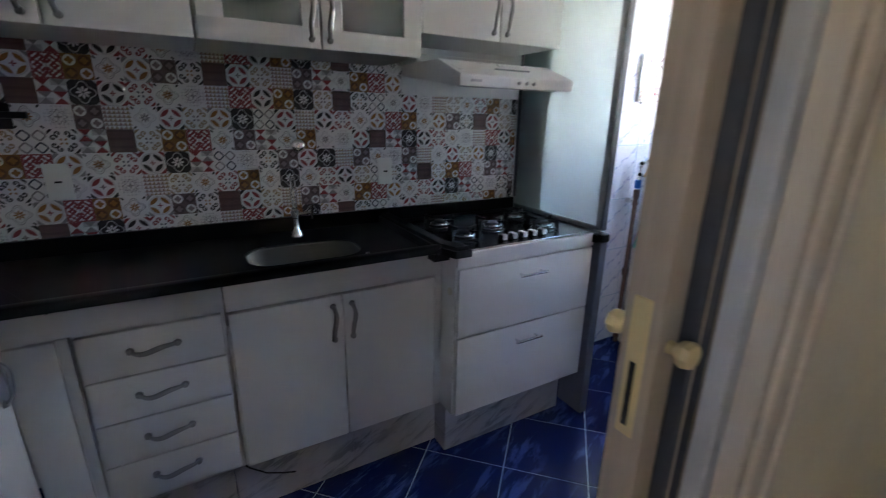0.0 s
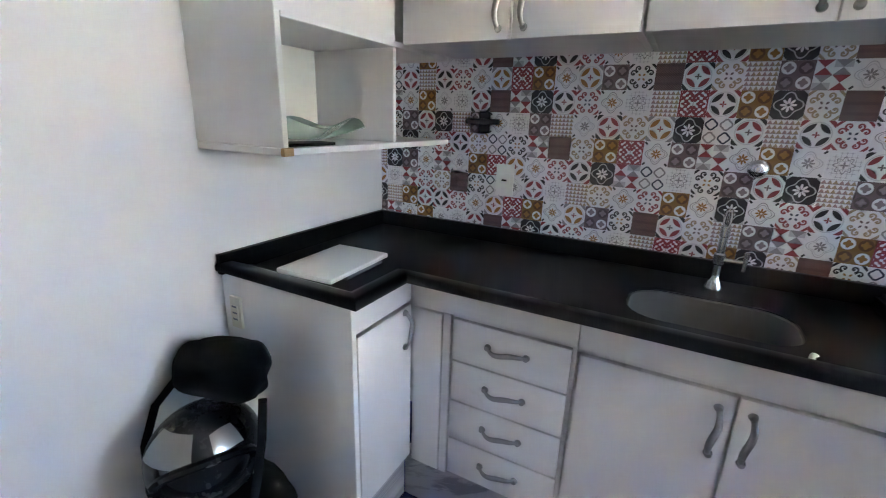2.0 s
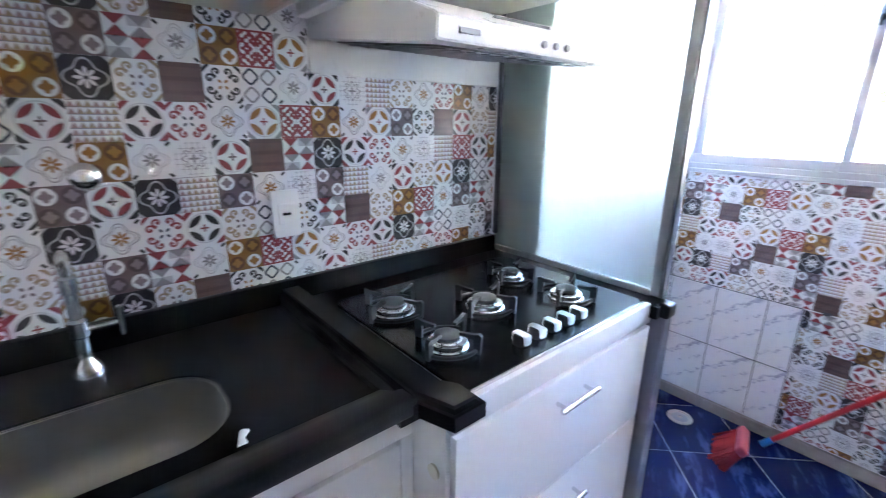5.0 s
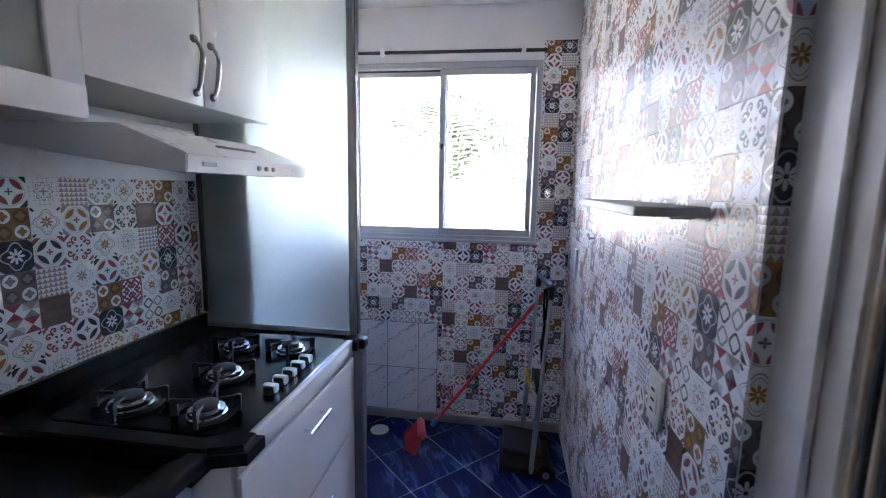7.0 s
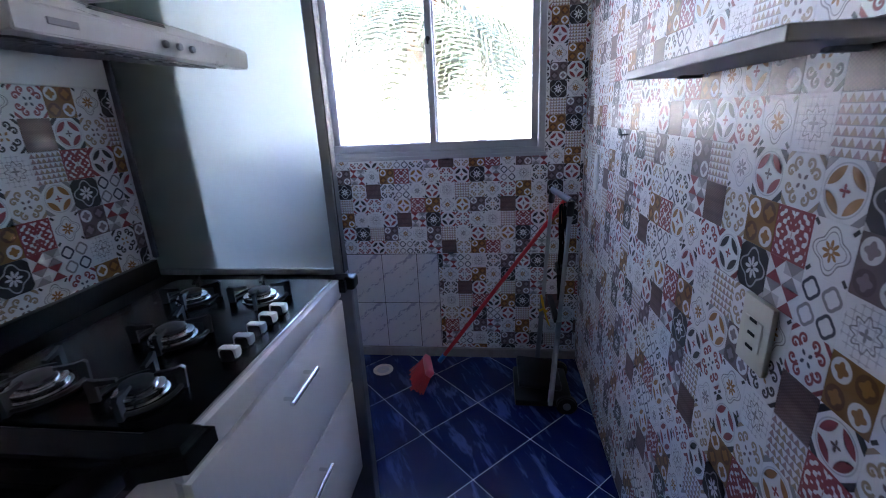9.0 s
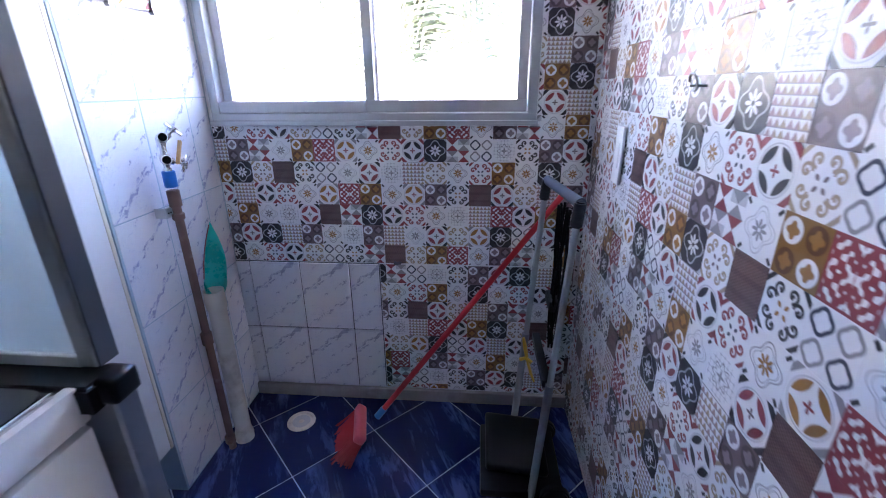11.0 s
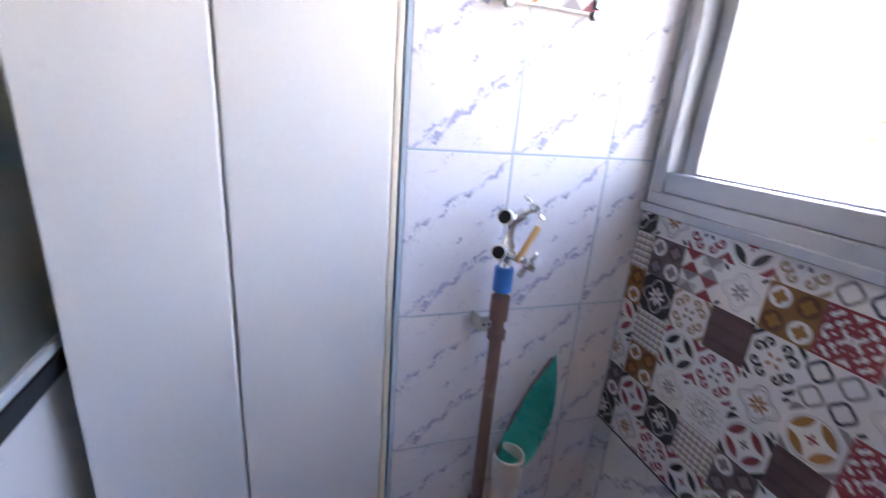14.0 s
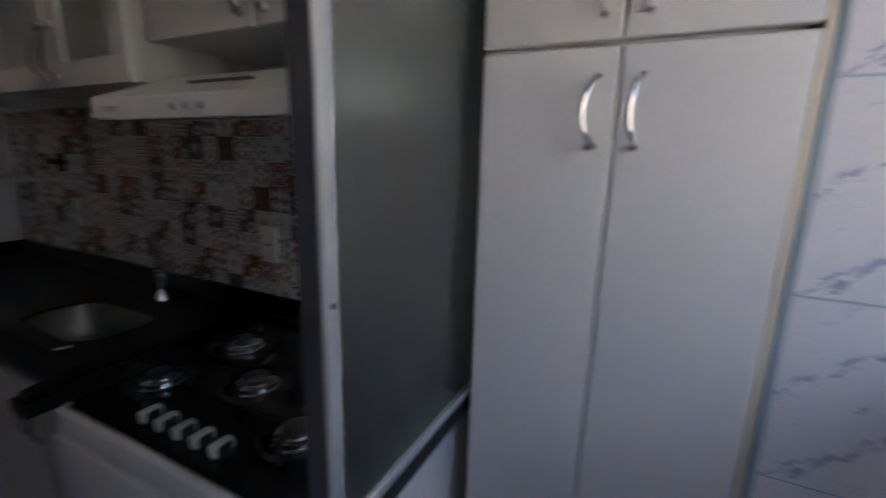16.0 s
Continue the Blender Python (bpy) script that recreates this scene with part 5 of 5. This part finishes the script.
solid("loose_cable", cable, BLACK_PLASTIC, "thin black cable hanging before the plinth", "cable")

# ---- folding door at the doorway ----
solid("door_casing", add(box(1.574, -1.5550, 0, 1.6600, -1.5450, 2.14, 0.003), box(0.585, YR - 0.004, 2.085, 1.573, YR + 0.006, 2.14, 0.003), box(0.585, YR - 0.004, 0, 0.640, YR + 0.006, 2.084, 0.003)),
      JAMB_LIGHT, "light painted casing round the kitchen doorway", "casing", "structure")
jb = box(1.532, -1.640, 0, 1.579, -1.5560, 2.12, 0.003)
add(jb, box(1.516, -1.600, 0, 1.531, -1.565, 2.10, 0.003), box(0.621, -1.640, 0, 0.655, YR - 0.006, 2.12, 0.003), box(0.656, -1.640, 2.085, 1.531, YR - 0.006, 2.119, 0.003))
solid("door_jamb", jb, JAMB_GREY, "greyish painted jamb of the kitchen doorway", "jamb", "structure")
hc = box(1.548, -1.672, 0, 1.660, -1.6425, 2.15, 0.004, 2)
add(hc, box(1.560, -1.682, 0, 1.578, -1.6715, 2.15, 0.004), box(1.625, -1.680, 0, 1.650, -1.6715, 2.15, 0.004))
solid("hall_casing", hc, surface("beige_casing", (0.68, 0.56, 0.42), 0.4, vary=0.08, scale=8, stretch=(6, 6, 0.4)), "beige moulded casing on the hall side", "casing", "structure")
fold = thing("folding_door", (1.45, -1.59, 0), "beige wood-look folding door pushed open against its jamb", "door")
# every other panel is dark, standing in for the shaded gaps between folds
for k in range(4):
    x = 1.461 + 0.0135 * k
    part("fold_panel", box(x, -1.628 + 0.004 * (k % 2), 0.01, x + 0.011, -1.548, 2.08, 0.003), DOOR_WOOD if k % 2 else DARK_ALU, fold)
lead = part("lead_post", box(1.418, -1.612, 0.01, 1.459, -1.560, 2.08, 0.006, 2), DOOR_WOOD, fold)
part("lock_plate", box(1.4145, -1.599, 0.985, 1.4182, -1.573, 1.175, 0.002), YELLOW_KNOB, lead, "yellowed lock plate").matrix_parent_inverse = Matrix()
part("latch_slot", box(1.4138, -1.590, 1.00, 1.4148, -1.582, 1.09, 0), HOLE, lead).matrix_parent_inverse = Matrix()
for s in (-1, 1):
    y = -1.586 + s * 0.026
    m = Matrix.Translation((1.439, y, 1.118)) @ Euler((radians(90 if s < 0 else -90), 0, 0)).to_matrix().to_4x4()
    part("knob", lathe([(0.009, 0), (0.008, 0.009), (0.015, 0.015), (0.018, 0.023), (0.015, 0.030), (0.005, 0.032)], m, 8), YELLOW_KNOB, lead, "yellowed plastic knob").matrix_parent_inverse = Matrix()
part("strike", box(1.5145, -1.592, 1.005, 1.5158, -1.574, 1.04, 0), HOLE, fold)

# ---- outside: building, palm and tree beyond the window ----
FACADE = surface("pale_facade", (0.70, 0.67, 0.60), 0.8, vary=0.08, scale=0.4, grain=6)
ROOF = surface("clay_roof", (0.35, 0.16, 0.10), 0.8, vary=0.2, scale=1.5, grain=12)
DARKGLASS = surface("dark_window_glass", (0.10, 0.11, 0.12), 0.15, vary=0.3, scale=0.8)
LEAF = surface("palm_leaf", (0.040, 0.052, 0.025), 0.5, vary=0.3, scale=3)
BARK = surface("grey_bark", (0.20, 0.16, 0.12), 0.9, vary=0.3, scale=5)
house = thing("apartment_building", (24, -4, -6), "pale apartment building seen beyond the window", "building")
part("facade", box(26, -24, -6, 36, 16, 6.4, 0), FACADE, house, "", False)
part("roof", box(25.6, -24.4, 6.4, 36.4, 16.4, 6.9, 0.05), ROOF, house)
for i in range(10):
    for j in range(4):
        y, z = -21 + 3.8 * i, -4.8 + 2.7 * j
        w = part("window", box(25.93, y - 0.65, z - 0.08, 25.99, y + 0.65, z + 1.2, 0), FACADE, house, "", False)
        part("pane", box(25.90, y - 0.55, z, 25.925, y + 0.55, z + 1.12, 0), DARKGLASS, w, "", False).matrix_parent_inverse = Matrix()


def palm(x, y, base_z, height, seed, label):
    rg = random.Random(seed)
    p = thing("palm_tree", (x, y, base_z), label, "tree", "trees outside")
    pts = [(x + 0.15 * math.sin(k * 0.5 + seed), y + 0.12 * math.cos(k * 0.4), base_z + height * k / 8) for k in range(9)]
    part("trunk", sweep(pts, [0.20 - 0.008 * k for k in range(9)], 10), BARK, p)
    crown = bmesh.new()
    cx, cy, cz = pts[-1]
    for f in range(46):
        a, lift = rg.uniform(0, 6.283), rg.uniform(-0.2, 1.0)
        length = rg.uniform(1.7, 2.8)
        spine = [Vector((cx + math.cos(a) * length * t * (1 - 0.15 * t), cy + math.sin(a) * length * t * (1 - 0.15 * t), cz + lift * t * 1.3 - 1.5 * t * t)) for t in [i / 26 for i in range(27)]]
        side = Vector((-math.sin(a), math.cos(a), 0))
        for i, q in enumerate(spine[1:], 1):
            d = (spine[i] - spine[i - 1]) * 0.20
            for s in (-1, 1):
                reach = (0.60 * math.sin(math.pi * i / 28) + 0.08) * rg.uniform(0.75, 1.1)
                mid = q + side * s * reach * 0.5 + Vector((math.cos(a) * 0.10, math.sin(a) * 0.10, -reach * 0.12))
                tip = q + side * s * reach * 0.75 + Vector((math.cos(a) * 0.22, math.sin(a) * 0.22, -reach * rg.uniform(0.4, 1.0)))
                vs = [crown.verts.new(v) for v in (q - d, q + d, mid + d * 0.8, tip, mid - d * 0.8)]
                crown.faces.new(vs)
        for i in range(0, 26, 2):
            u, w = spine[i], spine[i + 2]
            t = Vector((0, 0, 0.016 * (1 - i / 28)))
            crown.faces.new([crown.verts.new(v) for v in (u - t, w - t, w + t, u + t)])
    part("crown", crown, LEAF, p, "", False)


palm(9.0, 0.35, -6, 8.9, 3, "feathery palm standing outside the window")
palm(11.5, -0.65, -6, 9.1, 8, "taller palm further off outside the window")

# ---- pieces last: tiles of walls and floor ----
def tile_mesh(name, w, h, thick, axis, material, uv=False, bevel=0.0012):
    """A thin tile centred on its own origin; its face looks along axis ('-y', '+y', '-x', '+z')."""
    b = bevel
    ring = [(-w / 2, -h / 2), (w / 2, -h / 2), (w / 2, h / 2), (-w / 2, h / 2)]
    inner = [(x - math.copysign(b, x), z - math.copysign(b, z)) for x, z in ring]
    pts = [(x, z, 0) for x, z in ring] + [(x, z, thick - b * 0.6) for x, z in ring] + [(x, z, thick) for x, z in inner]
    put = {"-y": lambda a, c, d: (a, -d, c), "+y": lambda a, c, d: (-a, d, c), "-x": lambda a, c, d: (-d, -a, c), "+z": lambda a, c, d: (a, c, d)}[axis]
    faces = [(8, 9, 10, 11)] + [(k, (k + 1) % 4, 4 + (k + 1) % 4, 4 + k) for k in range(4)] + [(4 + k, 4 + (k + 1) % 4, 8 + (k + 1) % 4, 8 + k) for k in range(4)]
    me = bpy.data.meshes.new(name)
    me.from_pydata([put(*p) for p in pts], [], faces)
    if uv:
        layer = me.uv_layers.new(name="uv")
        for lp in me.loops:
            a, c, _ = pts[lp.vertex_index]
            layer.data[lp.index].uv = (a / w + 0.5, c / h + 0.5)
    me.materials.append(material)
    return me


def place(name, me, at, parent):
    ob = new(name, me)
    ob.parent = parent
    ob.matrix_parent_inverse = parent.matrix_basis.inverted()
    ob.location = at
    return ob


def vinyl_set(axis, w, h):
    return {k: tile_mesh("printed_tile", w * 0.996, h * 0.996, 0.0012, axis, m, True, 0.0004) for k, m in DESIGNS.items()}


def cut_tile(axis, letter, w, h, a0, a1, c0, c1):
    """A printed square cut down to the part from a0 to a1 and c0 to c1 of itself."""
    me = tile_mesh("printed_tile", a1 - a0, c1 - c0, 0.0012, axis, DESIGNS[letter], True, 0.0004)
    layer = me.uv_layers[0]
    for lp in me.loops:
        u, v = layer.data[lp.index].uv
        layer.data[lp.index].uv = ((a0 + u * (a1 - a0)) / w + 0.5, (c0 + v * (c1 - c0)) / h + 0.5)
    return me


def lay(whole_tiles, axis, letter, w, h, mid, area, spot, parent):
    """Lay one printed square, cut at the borders of its area (a0, a1, c0, c1 in the plane of the wall); spot turns plane into place."""
    hw, hh = w * 0.498, h * 0.498
    a0, a1, c0, c1 = max(mid[0] - hw, area[0]), min(mid[0] + hw, area[1]), max(mid[1] - hh, area[2]), min(mid[1] + hh, area[3])
    if a1 - a0 < 0.006 or c1 - c0 < 0.006:
        return
    if a1 - a0 > 1.98 * hw and c1 - c0 > 1.98 * hh:
        place("printed_tile", whole_tiles[letter], spot(*mid), parent)
    else:
        me = cut_tile(axis, letter, w, h, a0 - mid[0], a1 - mid[0], c0 - mid[1], c1 - mid[1])
        place("printed_tile", me, spot((a0 + a1) / 2, (c0 + c1) / 2), parent)


def sheet(name, bm, label):
    return solid(name, bm, SHEET_WHITE, label, "wall covering", "structure", smooth=False)


# backsplash
PXW, PZH = 0.0776, 0.0770
back = sheet("vinyl_backsplash", box(0.002, -0.0008, CT + 0.02, 2.478, 0.0036, 1.60, 0), "printed vinyl backsplash of small patterned squares")
tiles = vinyl_set("-y", PXW, PZH)
ODD = {(-11, 5): "S", (-12, 5): "G", (-13, 5): "B", (-14, 5): "W", (-11, 6): "P", (-12, 6): "T", (-13, 6): "X", (-14, 6): "O", (-11, 7): "R", (-12, 7): "F", (-13, 7): "W", (-14, 7): "B"}
for r in range(0, 9):
    for c in range(-14, 19):
        kind = ODD.get((c, r)) or design(c, r if r else 2)
        lay(tiles, "-y", kind, PXW, PZH, (1.083 + PXW * c, 1.583 - PZH * r), (0.004, 2.476, 0.93, 1.598), lambda a, b: (a, -0.0009, b), back)

# window wall: printed squares, and veined tiles where they are missing
end = sheet("vinyl_window_wall", add(box(XW - 0.0006, YR + 0.002, 0.045, XW + 0.0036, YL - 0.002, WZ0 - 0.001, 0), box(XW - 0.0006, YR + 0.002, WZ0, XW + 0.0036, WY0 - 0.002, 2.262, 0)),
            "printed vinyl below and beside the window")
QW, QH = 0.0790, 0.0783
tiles = vinyl_set("-x", QW, QH)
areas = ((YL + 0.002, -(YR + 0.003), 0.630, WZ0 - 0.014, 0), (0.768, -(YR + 0.003), 0.054, 0.628, 3), (-(WY0 - 0.003), -(YR + 0.003), WZ0 - 0.012, 2.260, 0))
for r in range(-11, 19):
    for c in range(-14, 6):
        for a0, a1, c0, c1, shift in areas:
            lay(tiles, "-x", design(c + shift, r), QW, QH, (1.146 + QW * c, 1.447 - QH * r), (max(a0, -YL + 0.003), a1, c0, c1), lambda a, b: (XW - 0.0007, -a, b), end)
torn = slab([(-0.016, -0.007), (-0.004, -0.010), (0.010, -0.006), (0.018, 0.002), (0.008, 0.007), (-0.002, 0.004), (-0.013, 0.008)], 0.0, 0.0012, bevel=0)
place("torn_patch", mesh_of(moved(torn, Euler((radians(90), 0, radians(-90))).to_matrix().to_4x4()), "torn_patch", JOINT_DARK), (XW - 0.0026, -0.838, 0.632), end)
end_bed = place("tile_bed", mesh_of(box(-0.0020, -0.288, -0.287, 0.0, 0.288, 0.287, 0), "tile_bed", JOINT_DARK), (XW - 0.0008, -0.478, 0.341), end)
vt = {}
for k, (y0, y1) in enumerate(((-0.245, -0.192), (-0.447, -0.247), (-0.645, -0.449), (-0.764, -0.647))):
    for z0, z1 in ((0.336, 0.626), (0.054, 0.333)):
        key = (round(y1 - y0, 3), round(z1 - z0, 3))
        if key not in vt:
            vt[key] = tile_mesh("veined_tile", key[0] - 0.003, key[1] - 0.003, 0.007, "-x", WALL_TILE_SIDE)
        place("veined_tile", vt[key], (XW - 0.0028, (y0 + y1) / 2, (z0 + z1) / 2), end)

# tiled wall behind the pipes
pw = bpy.data.objects["wall_pipes"]
cols = ((3.028, 3.2235), (3.2235, 3.4285), (3.4285, XW - 0.001))
zs = [0.004 + 0.308 * k for k in range(9)]
vt = {}
for x0, x1 in cols:
    for z0, z1 in zip(zs, zs[1:]):
        z1 = min(z1, TOP - 0.002)
        key = (round(x1 - x0, 4), round(z1 - z0, 3))
        if key not in vt:
            vt[key] = tile_mesh("veined_tile", key[0] - 0.0042, key[1] - 0.0036, 0.006, "-y", WALL_TILE)
        place("veined_tile", vt[key], ((x0 + x1) / 2, YL + 0.006, (z0 + z1) / 2), pw)

# right wall
right = sheet("vinyl_right_wall", box(1.6625, YR - 0.0026, 0.002, XW - 0.03, YR + 0.0008, TOP - 0.002, 0), "printed vinyl over the whole utility wall")
RW, RH = 0.0800, 0.0795
tiles = vinyl_set("+y", RW, RH)
return_tiles = vinyl_set("-x", RW, RH)
verts, faces, uvs, mats = [], [], [], []
letters = list(DESIGNS)
for r in range(-12, 19):
    z = 1.480 - RH * r
    if z < 0.04 or z > TOP - 0.04:
        continue
    for c in range(-20, 5):
        x = 1.888 - RW * c
        if x < 1.60 or x > XW - 0.03:
            continue
        if x < 1.67:
            lay(return_tiles, "-x", design(c, r), RW, RH, (1.534, z), (1.5215, 1.5445, 0.0, TOP), lambda a, b: (1.6618, -a, b), right)
        if x < 1.67 or (x < 2.80 and 0.42 < z < 1.82):
            lay(tiles, "+y", design(c, r), RW, RH, (-x, z), (-(XW - 0.03), -1.6628, 0.0, TOP), lambda a, b: (-a, YR + 0.0009, b), right)
        else:
            k = len(verts)
            w, h = RW * 0.996 / 2, RH * 0.996 / 2
            for d, (sx, sz) in [(d, s) for d in (0.0009, 0.0021) for s in ((1, -1), (-1, -1), (-1, 1), (1, 1))]:
                verts.append((x + sx * w, YR + d, z + sz * h))
            faces.append((k + 4, k + 5, k + 6, k + 7))
            faces += [(k + i, k + (i + 1) % 4, k + 4 + (i + 1) % 4, k + 4 + i) for i in range(4)]
            uvs += [(0, 0), (1, 0), (1, 1), (0, 1)] + [(0.5, 0.0)] * 16
            mats += [letters.index(design(c, r))] * 5
me = bpy.data.meshes.new("printed_tiles")
me.from_pydata(verts, [], faces)
layer = me.uv_layers.new(name="uv")
for k, w in enumerate(uvs):
    layer.data[k].uv = w
for m in DESIGNS.values():
    me.materials.append(m)
for k, w in enumerate(mats):
    me.polygons[k].material_index = w
rest = tagged(new("printed_tiles", me), kind="stuff")
rest.parent = right

# floor tiles, laid cornerwise
def clipped(poly, x0, y0, x1, y1):
    for ax, lim, sign in ((0, x0, 1), (0, x1, -1), (1, y0, 1), (1, y1, -1)):
        out = []
        for p, q in zip(poly, poly[1:] + poly[:1]):
            dp, dq = sign * (p[ax] - lim), sign * (q[ax] - lim)
            if dp >= 0:
                out.append(p)
            if dp * dq < 0:
                t = dp / (dp - dq)
                out.append(tuple(a + (b - a) * t for a, b in zip(p, q)))
        poly = out
        if not poly:
            break
    return poly


D = 0.47
FX0, FY0, FX1, FY1 = 0.002, -1.600, XW + 0.002, 0.12
whole = None
for i in range(-20, 21):
    for j in range(-20, 21):
        cx, cy = 3.10 + D * (i + j) / 2, -0.517 + D * (i - j) / 2 + D / 2
        g = D / 2 - 0.0030
        poly = clipped([(cx + g, cy), (cx, cy + g), (cx - g, cy), (cx, cy - g)], FX0, FY0, FX1, FY1)
        if len(poly) < 3:
            continue
        full = len(poly) == 4 and abs(poly[0][0] - cx) + abs(poly[0][1] - cy) > g - 1e-6 and max(p[0] for p in poly) - min(p[0] for p in poly) > 2 * g - 1e-6 and max(p[1] for p in poly) - min(p[1] for p in poly) > 2 * g - 1e-6
        if full and whole:
            me = whole
        else:
            n = len(poly)
            me = bpy.data.meshes.new("floor_tile")
            me.from_pydata([(x - cx, y - cy, z) for z in (0, 0.005) for x, y in poly], [], [tuple(range(n, 2 * n))] + [(k, (k + 1) % n, n + (k + 1) % n, n + k) for k in range(n)])
            me.materials.append(FLOOR_TILE)
            if full:
                whole = me
        place("floor_tile", me, (cx, cy, -0.005), FLOOR)
